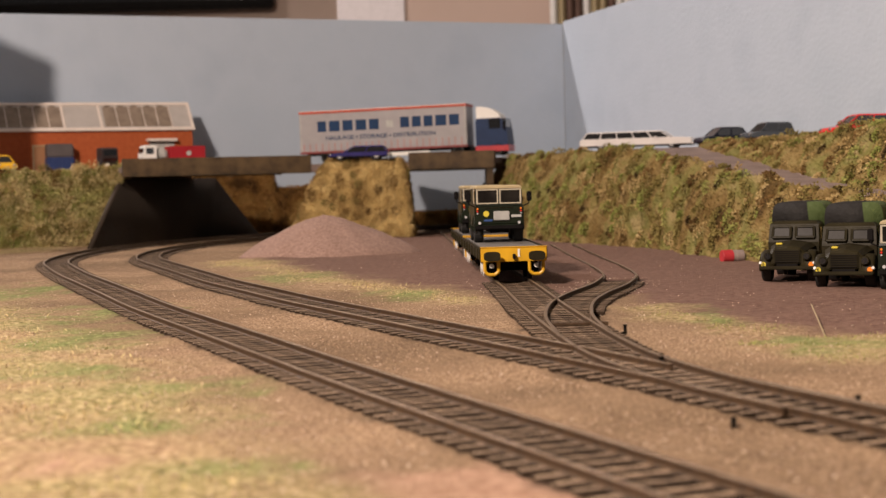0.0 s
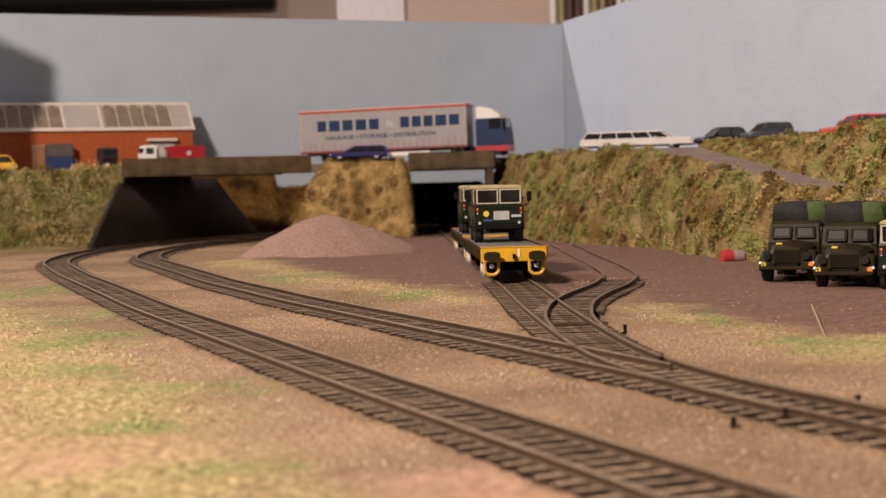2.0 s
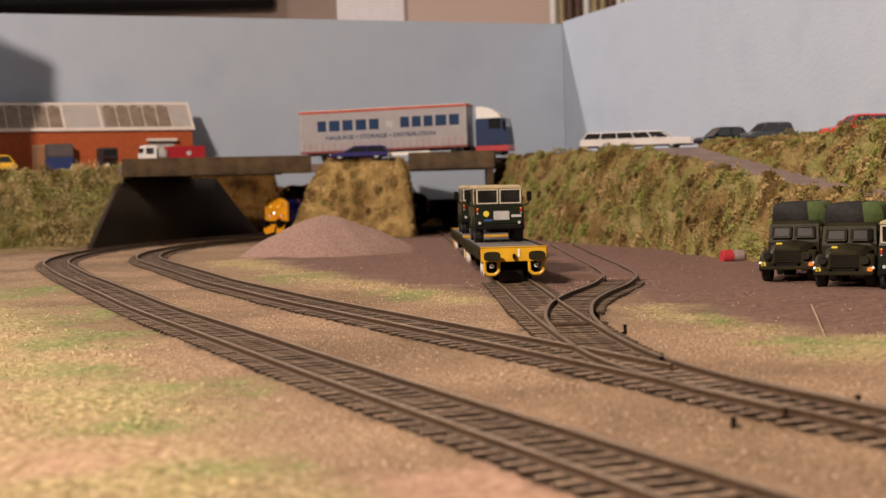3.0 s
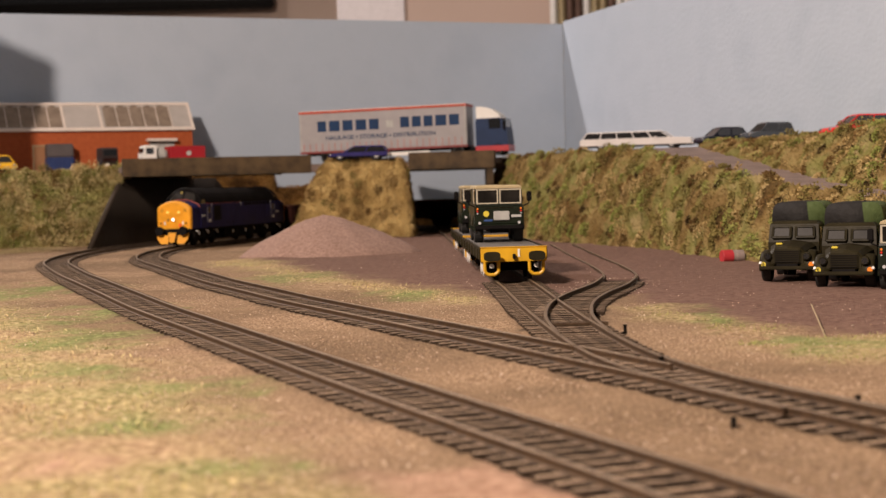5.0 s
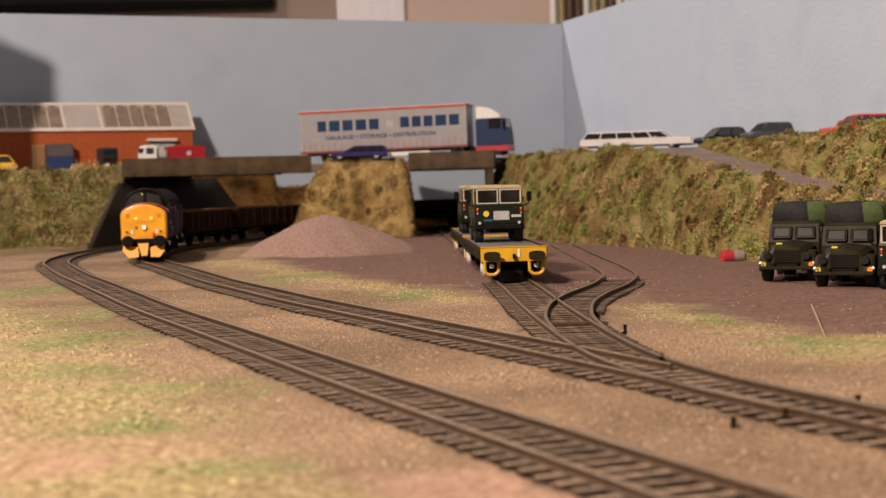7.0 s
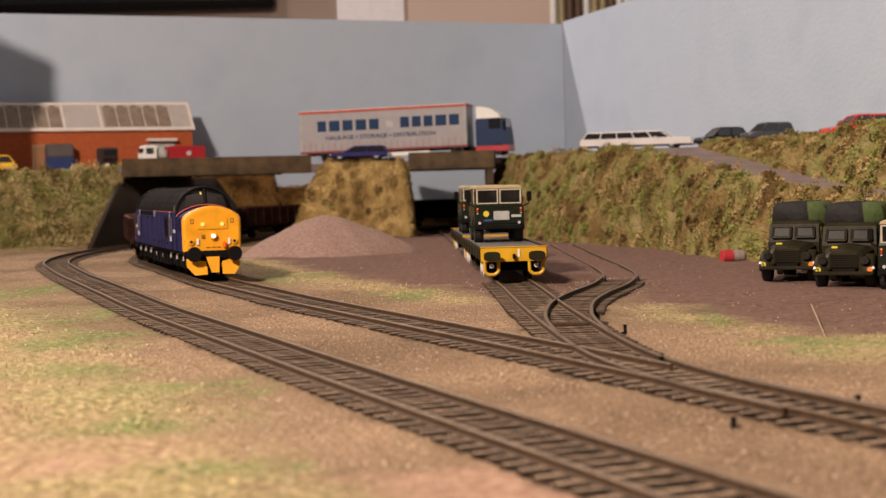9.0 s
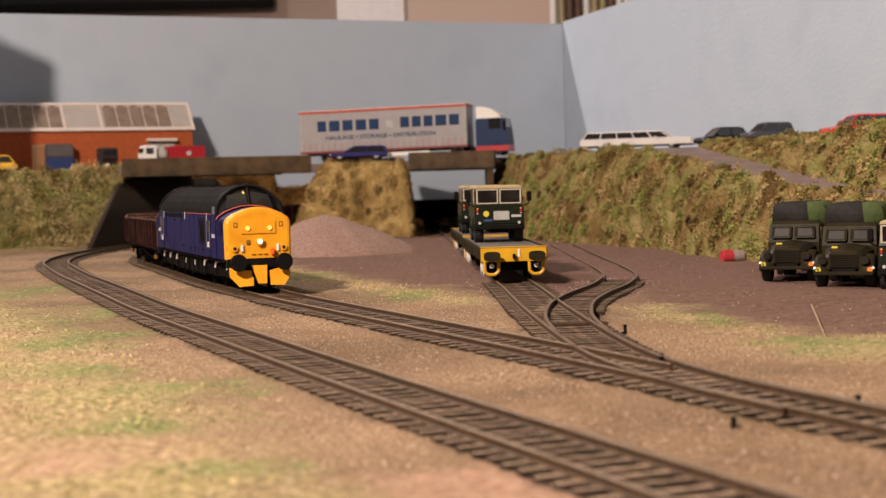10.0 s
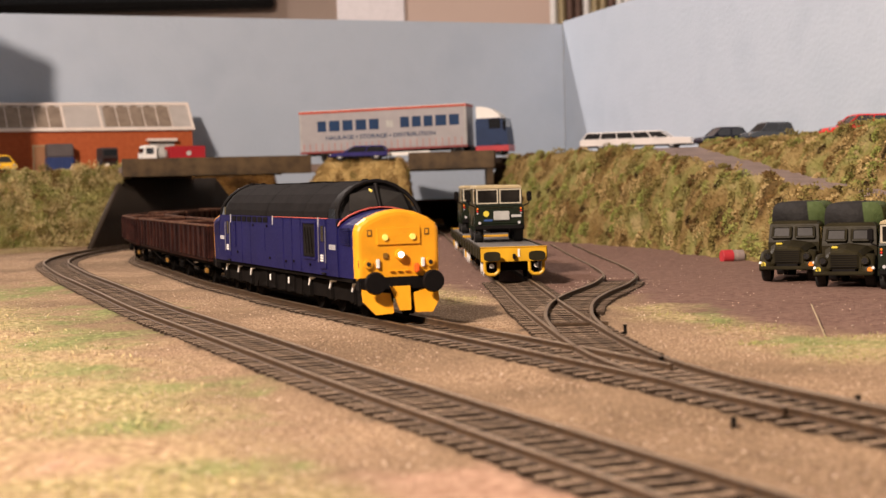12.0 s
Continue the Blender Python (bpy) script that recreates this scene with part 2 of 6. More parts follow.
GRASS = [
    [(-175, 1144), (-120, 1004), (-70, 858), (-25, 750), (5, 693), (16, 712), (0, 775), (-45, 877), (-100, 1030), (-150, 1201)],
    [(78, 636), (92, 549), (112, 439), (170, 420), (170, 502), (118, 519), (98, 578), (90, 642)],
    [(-420, 1144), (-300, 979), (-205, 750), (-140, 598), (-95, 489), (-58, 381), (-30, 299), (-20, 242), (-500, 242)],
    [(-560, 1526), (-360, 1583), (-380, 1424), (-560, 1271)],
]


def ground_mask(x, y):
    w = 14 * wob(x, y, 3, 0.03) + 6 * wob(x, y, 9, 0.11)
    yard = max(0, min(1, 0.5 + (inside(YARD, x, y) + w) / 14))
    grass = 0.0
    for g in GRASS:
        d = inside(g, x, y)
        if d > -40:
            grass = max(grass, max(0, min(1, 0.45 + (d + 1.6 * w) / 34)))
    return yard, grass


def track_tree():
    """All track centre lines as a search tree, a point every 4 mm."""
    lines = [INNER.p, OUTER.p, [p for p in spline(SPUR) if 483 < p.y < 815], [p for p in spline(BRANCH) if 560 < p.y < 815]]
    tree = kdtree.KDTree(sum(len(a) for a in lines))
    for k, p in enumerate(itertools.chain(*lines)):
        tree.insert((p.x, p.y, 0), k)
    tree.balance()
    return tree


TRACKS = track_tree()


def track_distance(x, y):
    return TRACKS.find((x, y, 0))[2]


def ground_material():
    m = bpy.data.materials.new("scenic_ground")
    m.use_nodes = True
    nt = m.node_tree
    bs = nt.nodes["Principled BSDF"]
    co = nt.nodes.new("ShaderNodeTexCoord")

    def tex(scale, detail=6):
        n = nt.nodes.new("ShaderNodeTexNoise")
        n.inputs["Scale"].default_value, n.inputs["Detail"].default_value = scale, detail
        nt.links.new(co.outputs["Object"], n.inputs["Vector"])
        return n.outputs["Fac"]

    def ramp(src, stops):
        r = nt.nodes.new("ShaderNodeValToRGB")
        e = r.color_ramp.elements
        while len(e) < len(stops):
            e.new(0.5)
        for el, (pos, c) in zip(e, stops):
            el.position, el.color = pos, (*c, 1)
        nt.links.new(src, r.inputs["Fac"])
        return r.outputs["Color"]

    def mix(fac, a, b):
        x = nt.nodes.new("ShaderNodeMix")
        x.data_type = "RGBA"
        nt.links.new(fac, x.inputs["Factor"])
        nt.links.new(a, x.inputs["A"])
        nt.links.new(b, x.inputs["B"])
        return x.outputs["Result"]

    att = nt.nodes.new("ShaderNodeAttribute")
    att.attribute_name = "cover"
    sep = nt.nodes.new("ShaderNodeSeparateColor")
    nt.links.new(att.outputs["Color"], sep.inputs["Color"])
    sandy = mix(ramp(tex(11, 5), [(0.38, (0, 0, 0)), (0.58, (1, 1, 1))]), ramp(tex(1300, 4), [(0.38, (0.085, 0.048, 0.026)), (0.5, (0.175, 0.113, 0.066)), (0.62, (0.35, 0.25, 0.155))]),
                ramp(tex(1100, 5), [(0.38, (0.15, 0.09, 0.052)), (0.5, (0.285, 0.19, 0.113)), (0.63, (0.50, 0.36, 0.235))]))
    yard = mix(tex(30, 4), ramp(tex(500, 5), [(0.4, (0.105, 0.058, 0.044)), (0.6, (0.195, 0.115, 0.088))]),
               ramp(tex(300, 5), [(0.4, (0.14, 0.08, 0.061)), (0.6, (0.24, 0.15, 0.118))]))
    grass = mix(ramp(tex(14, 4), [(0.42, (0, 0, 0)), (0.55, (1, 1, 1))]), ramp(tex(420, 6), [(0.36, (0.18, 0.115, 0.058)), (0.5, (0.37, 0.265, 0.14)), (0.64, (0.60, 0.46, 0.28))]),
                ramp(tex(380, 6), [(0.36, (0.15, 0.13, 0.046)), (0.5, (0.34, 0.28, 0.125)), (0.64, (0.58, 0.47, 0.265))]))
    # ballast colour with the shadow between the sleepers painted in
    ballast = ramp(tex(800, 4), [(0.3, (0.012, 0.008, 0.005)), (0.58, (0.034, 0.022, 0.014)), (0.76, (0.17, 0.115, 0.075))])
    green = ramp(tex(450, 5), [(0.36, (0.09, 0.12, 0.03)), (0.55, (0.21, 0.26, 0.08)), (0.68, (0.38, 0.40, 0.18))])
    pink = ramp(tex(300, 6), [(0.36, (0.30, 0.17, 0.115)), (0.6, (0.50, 0.32, 0.23))])
    tint = nt.nodes.new("ShaderNodeAttribute")
    tint.attribute_name = "scatter"
    two = nt.nodes.new("ShaderNodeSeparateColor")
    nt.links.new(tint.outputs["Color"], two.inputs["Color"])
    base = mix(two.outputs["Green"], mix(sep.outputs["Green"], mix(sep.outputs["Red"], sandy, yard), grass), pink)
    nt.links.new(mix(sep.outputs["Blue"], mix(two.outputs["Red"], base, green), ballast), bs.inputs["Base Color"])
    b = nt.nodes.new("ShaderNodeBump")
    b.inputs["Strength"].default_value, b.inputs["Distance"].default_value = 0.9, 0.0014
    nt.links.new(tex(1000, 4), b.inputs["Height"])
    nt.links.new(b.outputs["Normal"], bs.inputs["Normal"])
    bs.inputs["Roughness"].default_value = 0.93
    bs.inputs["Specular IOR Level"].default_value = 0.2
    return m


M_GROUND = ground_material()


# patches of fresh green flock and of bare pinkish earth: x, y, half-width, half-depth
GREEN_PATCHES = [(-68, 352, 24, 20), (-40, 296, 17, 13), (-72, 420, 26, 24), (-132, 570, 30, 60), (-112, 455, 22, 26), (-150, 690, 34, 60), (118, 480, 22, 40), (100, 590, 12, 46), (-92, 930, 30, 60), (-20, 760, 18, 40), (-228, 860, 40, 90)]
PINK_PATCHES = [(-80, 306, 34, 22), (-110, 262, 60, 24), (-150, 350, 40, 40), (10, 268, 30, 30)]


def scatter_mask(x, y):
    w = 0.9 * wob(x, y * 0.8, 21, 0.06) + 0.8 * wob(x, y * 0.8, 25, 0.17)
    out = []
    for patches in (GREEN_PATCHES, PINK_PATCHES):
        v = 0.0
        for px, py, a, b in patches:
            d = math.hypot((x - px) / a, (y - py) / b)
            if d < 2:
                v = max(v, max(0.0, min(1.0, 0.95 - d + w)))
        out.append(v)
    return out[0] * 0.85, out[1] * 0.8


def ground():
    x0, x1, y0, y1, st = -700.0, 420.0, -150.0, 2060.0, 4.0
    nx, ny = int((x1 - x0) / st) + 1, int((y1 - y0) / st) + 1
    verts, cover, extra = [], [], []
    for j in range(ny):
        for i in range(nx):
            x, y = x0 + i * st, y0 + j * st
            a, g = ground_mask(x, y)
            z = -3.6 + 0.9 * wob(x, y, 0, 0.02) + 0.5 * wob(x, y, 5, 0.09) + 0.8 * a + 1.0 * g
            td = track_distance(x, y)
            near = max(0.0, min(1.0, (23 - td) / 6))
            z = z * (1 - near) + near * (-2.75 - 1.5 * max(0.0, min(1.0, (14 - td) / 3)) + 0.55 * wob(x, y, 7, 0.03) + 0.4 * wob(x, y, 8, 0.2))
            verts.append((x * MM, y * MM, z * MM))
            # third channel: band under the rails that gets the shade-darkened ballast
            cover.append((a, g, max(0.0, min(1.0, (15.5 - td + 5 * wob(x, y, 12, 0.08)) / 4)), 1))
            extra.append((*scatter_mask(x, y), 0, 1))
    faces = [(j * nx + i, j * nx + i + 1, (j + 1) * nx + i + 1, (j + 1) * nx + i) for j in range(ny - 1) for i in range(nx - 1)]
    me = bpy.data.meshes.new("ground")
    me.from_pydata(verts, [], faces)
    at = me.color_attributes.new("cover", "FLOAT_COLOR", "POINT")
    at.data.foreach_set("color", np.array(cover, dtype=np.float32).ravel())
    at = me.color_attributes.new("scatter", "FLOAT_COLOR", "POINT")
    at.data.foreach_set("color", np.array(extra, dtype=np.float32).ravel())
    me.materials.append(M_GROUND)
    for p in me.polygons:
        p.use_smooth = True
    return tagged(new("ground", me), "sandy brown scenic ground with grass patches and a mauve-brown yard", "ground", kind="structure")


ground()

# ---- backscene boards and the room behind ----
KNEE = Vector((167, 2098))
ALONG = Vector((math.cos(radians(23.5)), math.sin(radians(23.5))))
DOWN = Vector((math.cos(radians(-74.9)), math.sin(radians(-74.9))))
WALL_TOP = 258.0


def slab(name, p, d, length, thick, z0, z1, mat, label, kind="structure", bevel=0.6):
    ob = part(name, new_box(0, length, 0, thick, z0, z1, bevel), mat)
    ob.matrix_basis = place(p.x, p.y, 0, math.degrees(math.atan2(d.y, d.x)))
    return tagged(ob, label, "wall", kind=kind)


slab("wall_back", KNEE - ALONG * 1135, ALONG, 1135, 9, -6, WALL_TOP, M_WALL, "pale blue painted backscene board behind the layout")
bm = bmesh.new()
extrude(bm, [(0, -6), (0, WALL_TOP + 3), (2118, WALL_TOP + 3), (2118, -6), (237, -6), (237, 62), (118, 62), (118, -6)], 0, 9)
ws = part("wall_side", bm, M_WALL)
ws.matrix_basis = place(KNEE.x, KNEE.y, 0, math.degrees(math.atan2(DOWN.y, DOWN.x)))
tagged(ws, "pale blue painted backscene board with a low train opening", "wall", kind="structure")
hb = part("baseboard", new_box(0, 1500, -60, 60, -14, -2.3, 0.5), M_TIMBER)
hb.matrix_basis = place(205, 1923, 0, 21.8)
tagged(hb, "plain brown baseboard carrying the track behind the backscene", "board", kind="structure")
# board out of view, added only to cast the sloping shadow on the back wall
bm = bmesh.new()
extrude(bm, [(0, -6), (0, 278), (-260, 392), (-260, -6)], 0, 9)
we = part("wall_end", bm, M_WALL)
we.matrix_basis = place(-472, 1609, 0, 23.5)
tagged(we, "unseen pale blue board added to shade the left of the backscene", "wall", kind="structure")
slab("room_wall", Vector((-2600, 4195)), Vector((1, 0)), 5200, 60, -800, 1700, material("beige_plaster", [(0.60, 0.48, 0.41), (0.66, 0.53, 0.45)], 3, 0.9), "beige plaster wall of the room behind the layout")
slab("floor", Vector((-2600, -1500)), Vector((1, 0)), 5200, 5690, -860, -800, material("brown_carpet", [(0.10, 0.075, 0.055), (0.14, 0.105, 0.08)], 40, 0.95), "brown carpeted room floor")
slab("ceiling", Vector((-2600, -1500)), Vector((1, 0)), 5200, 5690, 1700, 1760, material("white_ceiling", [(0.72, 0.70, 0.66), (0.78, 0.75, 0.71)], 3, 0.9), "white room ceiling")

# ---- main tracks ----


def track(name, line, label, pitch=7.1):
    t = thing(name, Matrix(), label, "track", kind="structure")
    rail(t, offset(line, 8.7))
    rail(t, offset(line, -8.7))
    sleepers(t, line[max(0, len(line) - 330):], pitch)
    return t


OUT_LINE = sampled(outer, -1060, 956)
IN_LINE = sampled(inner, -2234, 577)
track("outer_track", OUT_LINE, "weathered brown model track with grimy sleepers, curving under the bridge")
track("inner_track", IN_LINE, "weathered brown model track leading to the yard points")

SPUR_LINE = spline(SPUR)
BRANCH_LINE = spline(BRANCH)


def points_work():
    """The turnouts: rails of three roads that cross, with timbers that lengthen between them."""
    t = thing("yard_points", Matrix(), "weathered yard turnouts with rusty rails and worn sleepers", "track", kind="structure")
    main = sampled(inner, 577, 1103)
    rail(t, offset(main, -8.7))
    rail(t, offset(main, 8.7)[36:])
    rail(t, [p for p in offset(main, 8.7)[:31]])
    rail(t, offset(SPUR_LINE, 8.7))
    rail(t, [p for p in offset(SPUR_LINE, -8.7) if p.y > 333])
    for sink, b in ((0.0, [p for p in BRANCH_LINE if 515 < p.y < 814]), (1.5, [p for p in BRANCH_LINE if p.y >= 809])):
        rail(t, offset(b, 8.7), sink)
        rail(t, offset(b, -8.7), sink)
    sleepers(t, [p for p in SPUR_LINE if 381 < p.y < 814], 7.5, 30, lift=0.35)
    sleepers(t, [p for p in BRANCH_LINE if 610 < p.y < 788], 7.5, 28, lift=0.3)
    sleepers(t, main, 7.5, 32)
    return t


points_work()

# ---- terrain ----


def foliage_material():
    m = material("dried_grass_bank", [(0.072, 0.043, 0.014), (0.173, 0.112, 0.040), (0.245, 0.180, 0.072), (0.180, 0.173, 0.054), (0.302, 0.238, 0.108)], 26, 0.95, bump=1.0, bump_scale=330, detail=9, spec=0.15)
    return m


M_BANK = foliage_material()
M_HAY = material("straw_coloured_grass", [(0.221, 0.1436, 0.0497), (0.4199, 0.2984, 0.116), (0.5746, 0.431, 0.1878)], 45, 0.95, bump=1.0, bump_scale=330, detail=9, spec=0.15)
M_ORANGEBANK = material("russet_undergrowth", [(0.049, 0.0245, 0.007), (0.14, 0.07, 0.0175), (0.21, 0.133, 0.042)], 40, 0.95, bump=1.0, bump_scale=330, detail=9, spec=0.15)

FOOT = [(381, 300), (534, 262), (763, 222), (957, 190), (1187, 158), (1369, 98), (1500, 62), (1583, 52)]
TOP = [(381, 322), (534, 288), (826, 236), (877, 229), (941, 216), (1042, 206), (1144, 186), (1309, 158), (1424, 128), (1583, 76)]
BASE = [(381, 365), (534, 330), (763, 276), (890, 252), (1027, 244), (1144, 232), (1271, 221), (1335, 222), (1583, 275)]


def road_z(y):
    return lerp_table([(381, 22), (826, 35), (1017, 47.5), (1309, 75), (1398, 76)], y)


def bank_height(x, y):
    f, t, b = lerp_table(FOOT, y), lerp_table(TOP, y), lerp_table(BASE, y)
    rz = road_z(y)
    if x <= f:
        return -6.0, 0
    if x < t:
        k = (x - f) / (t - f)
        k = k ** 0.75
        return -5 + (rz + 5 - (3.5 if y < 1271 else 0)) * k, 1
    if x < b:
        return rz - 1.5 * max(0, 1 - (x - t) / 10), 0 if x > t + 3 else 1
    k = min(1, (x - b) / 26)
    return rz + (74.5 - rz + 3 * math.sin(k * 3.1)) * k ** 0.8, 1


def terrain(name, height, x0, x1, y0, y1, st, mats, label, lump=7.5):
    nx, ny = int((x1 - x0) / st) + 1, int((y1 - y0) / st) + 1
    verts, kinds = [], []
    for j in range(ny):
        for i in range(nx):
            x, y = x0 + i * st, y0 + j * st
            xx = x + 7 * wob(x, y, 2, 0.025) + 3 * wob(x, y, 4, 0.08)
            z, k = height(xx, y)
            if k:
                z += lump * (0.7 * wob(x, y, z, 0.045) + 0.45 * wob(x, y, z + 40, 0.13)) + 0.15 * lump
            dx = k * lump * (1.0 * wob(y, z, 61, 0.05) + 0.5 * wob(y, z * 1.5, 67, 0.14))
            dy = k * lump * 0.8 * wob(x + z, y, 71, 0.07)
            verts.append(((x + dx) * MM, (y + dy) * MM, z * MM))
            kinds.append(k)
    faces = [(j * nx + i, j * nx + i + 1, (j + 1) * nx + i + 1, (j + 1) * nx + i) for j in range(ny - 1) for i in range(nx - 1)]
    me = bpy.data.meshes.new(name)
    me.from_pydata(verts, [], faces)
    for m in mats:
        me.materials.append(m)
    me.polygons.foreach_set("material_index", [0 if kinds[f[0]] + kinds[f[2]] > 0 else min(1, len(mats) - 1) for f in faces])
    for p in me.polygons:
        p.use_smooth = True
    return tagged(new(name, me), label, "embankment", kind="structure")


RIGHT_BANK = terrain("embankment_yard", bank_height, 20, 430, 407, 1985, 4.0, [M_BANK, M_ROADTOP], "grassy olive and brown embankment with a ramp road along it")


def block_bank(name, outline, z_top, mat, label, spread=12.0, lump=5.0, rows=16, lean=0.0, lean_r=0.0):
    """An earth block with a lumpy skin: outline of its top (mm), spreading towards the foot."""
    n = 0
    pts = []
    for a, b in zip(outline, outline[1:] + outline[:1]):
        a, b = Vector(a), Vector(b)
        k = max(2, int((b - a).length / 5))
        pts += [a.lerp(b, i / k) for i in range(k)]
    c = sum((Vector(p) for p in pts), Vector((0, 0))) / len(pts)
    rings = []
    for r in range(rows + 1):
        f = r / rows
        z = -6 + (z_top + 6) * f
        ring = []
        for p in pts:
            d = (p - c).normalized()
            q = p + Vector((-lean * (1 - f) * max(0.0, -d.x) - lean_r * (1 - f) * max(0.0, d.x), 0)) + d * (spread * (1 - f) ** 1.3 - 7 * max(0, f - 0.86) / 0.14)
            o = lump * (0.7 * wob(q.x, q.y, z, 0.05) + 0.5 * wob(q.x, q.y, z + 50, 0.14))
            q = q + d * o
            ring.append((q.x, q.y, z + (0.4 * o if r else 0)))
        rings.append(ring)
    bm = loft(bmesh.new(), rings)
    ob = part(name, bm, mat, smooth=True)
    return tagged(ob, label, "embankment", kind="structure")


block_bank("embankment_middle", [(-122, 1604), (-36, 1592), (-38, 1684), (-118, 1691)], 75, M_HAY, "straw-coloured grass bank between the two bridges", 8, lean=34)
block_bank("embankment_corner", [(-760, 1513), (-318, 1576), (-325, 1640), (-420, 1780), (-760, 1653)], 73, M_BANK, "grassy bank at the bridge end with yellow-green tufts", 22, 7, lean_r=46)
block_bank("embankment_far", [(-300, 1831), (-235, 1859), (-200, 1874), (-200, 1907), (-300, 1879)], 66, M_ORANGEBANK, "russet undergrowth behind the tracks", 14, 9)
block_bank("embankment_end", [(-200, 1882), (-150, 1899), (-130, 1920), (-200, 1907)], 50, M_ORANGEBANK, "russet undergrowth sloping down behind the tracks", 10, 9)
block_bank("embankment_low", [(-125, 1935), (80, 2024), (80, 2042), (-125, 1953)], 17, M_ORANGEBANK, "low russet undergrowth at the foot of the backscene", 6, 6)


def heap():
    bm = bmesh.new()
    rings = []
    for r in range(26):
        k = r / 25
        rad = 1 - k
        z = -4.5 + 37 * (k ** 0.85) * (1 - 0.12 * k * k)
        ring = []
        for i in range(72):
            a = 2 * math.pi * i / 72
            rr = rad * (1 + 0.10 * math.sin(a * 2 + 1) + 0.05 * wob(math.cos(a) * 60, math.sin(a) * 60, k * 40, 0.05)) + 0.02
            x, y = 66 * rr * math.cos(a) - 6 * k, 66 * rr * math.sin(a)
            ring.append((x, y, z + 1.2 * wob(x, y, 0, 0.06) + 0.5 * wob(x, y, 0, 0.3)))
        rings.append(ring)
    loft(bm, rings)
    ob = part("sand_heap", bm, M_SAND, smooth=True)
    ob.matrix_basis = place(-88, 1240, 0)
    return tagged(ob, "heap of fine pinkish-brown sand beside the track", "heap")


heap()

# ---- road deck and bridges ----


def bridge(name, x0, y0, x1, y1, z0, z1, depth, label):
    """Timber side beam with a deck behind it."""
    d = Vector((x1 - x0, y1 - y0))
    t = thing(name, place(x0, y0, 0, math.degrees(math.atan2(d.y, d.x))), label, "bridge", kind="structure")
    part("beam", new_box(0, d.length, 0, 9, z0, z1, 0.5), M_TIMBER, t)
    part("deck", new_box(0, d.length, 9.5, depth, z0 + 4, z0 + 10, 0.3), M_ROADTOP, t, "grey road deck")
    part("far_beam", new_box(0, d.length, depth + 0.5, depth + 8, z0, z0 + 12, 0.5), M_TIMBER, t)
    return t


bridge("bridge_wide", -312, 1543, -132, 1604, 64.5, 82.5, 133, "wide timber-sided road bridge over the double track")
bridge("bridge_narrow", -33, 1604, 54, 1584, 65, 82.5, 117, "narrow timber-sided road bridge over the siding")
part("bridge_pier", new_box(46, 53, 1587, 1653, -5, 66, 0.5), M_TIMBER)
tagged(bpy.data.objects["bridge_pier"], "dark timber pier under the narrow bridge", "pier", kind="structure")


def card_wall():
    """The dark retaining wall round the outside of the curve, with a raked end."""
    bm = bmesh.new()
    rings = []
    for i in range(60):
        k = i / 59
        a = radians(160.0 - 22.4 * k)
        top = 63 if k < 0.70 else 63 - 68 * (k - 0.70) / 0.30
        ring = []
        for r, z in ((545, -6), (549, -6), (549 + 8, top), (545 + 8, top)):
            b = a + (radians(8.0) * (1 - k) if z < 0 else 0)
            ring.append((199 + r * math.cos(b), 1337 + 1.271 * r * math.sin(b), z))
        rings.append(ring)
    loft(bm, rings)
    ob = part("retaining_wall", bm, M_CARD, smooth=True)
    return tagged(ob, "dark card retaining wall along the outside of the curve", "wall", kind="structure")


card_wall()

# ---- the train ----
WHEEL_SPIN = []
FOLLOW = []


def wheelset(parent, x, r, name="wheelset"):
    """Two flanged wheels on an axle; it turns as the train rolls."""
    bm = bmesh.new()
    for s in (-1, 1):
        cyl(bm, (0, s * 7.4, 0), (0, s * 9.6, 0), r, 20)
        cyl(bm, (0, s * 6.9, 0), (0, s * 7.4, 0), r + 0.7, 20)
        cyl(bm, (0, s * 9.6, 0), (0, s * 9.9, 0), r * 0.62, 14)
        for k in range(3):
            a = k * 2.094
            cyl(bm, (r * 0.4 * math.cos(a), s * 9.9, r * 0.4 * math.sin(a)), (r * 0.4 * math.cos(a), s * 10.2, r * 0.4 * math.sin(a)), r * 0.12, 6)
    cyl(bm, (0, -9, 0), (0, 9, 0), 1.0, 8)
    ob = part(name, bm, M_UNDER, parent)
    ob.matrix_basis = place(x, 0, 0)
    WHEEL_SPIN.append((ob, x, r))
    return ob


def body_section():
    half = [(17.4, 15), (17.7, 20), (17.75, 30), (17.5, 37.2)]
    roof = [(17.0, 39.8), (15.6, 43), (12.6, 46.6), (8.6, 49.4), (4.4, 51.0), (0, 51.5)]
    return half, roof


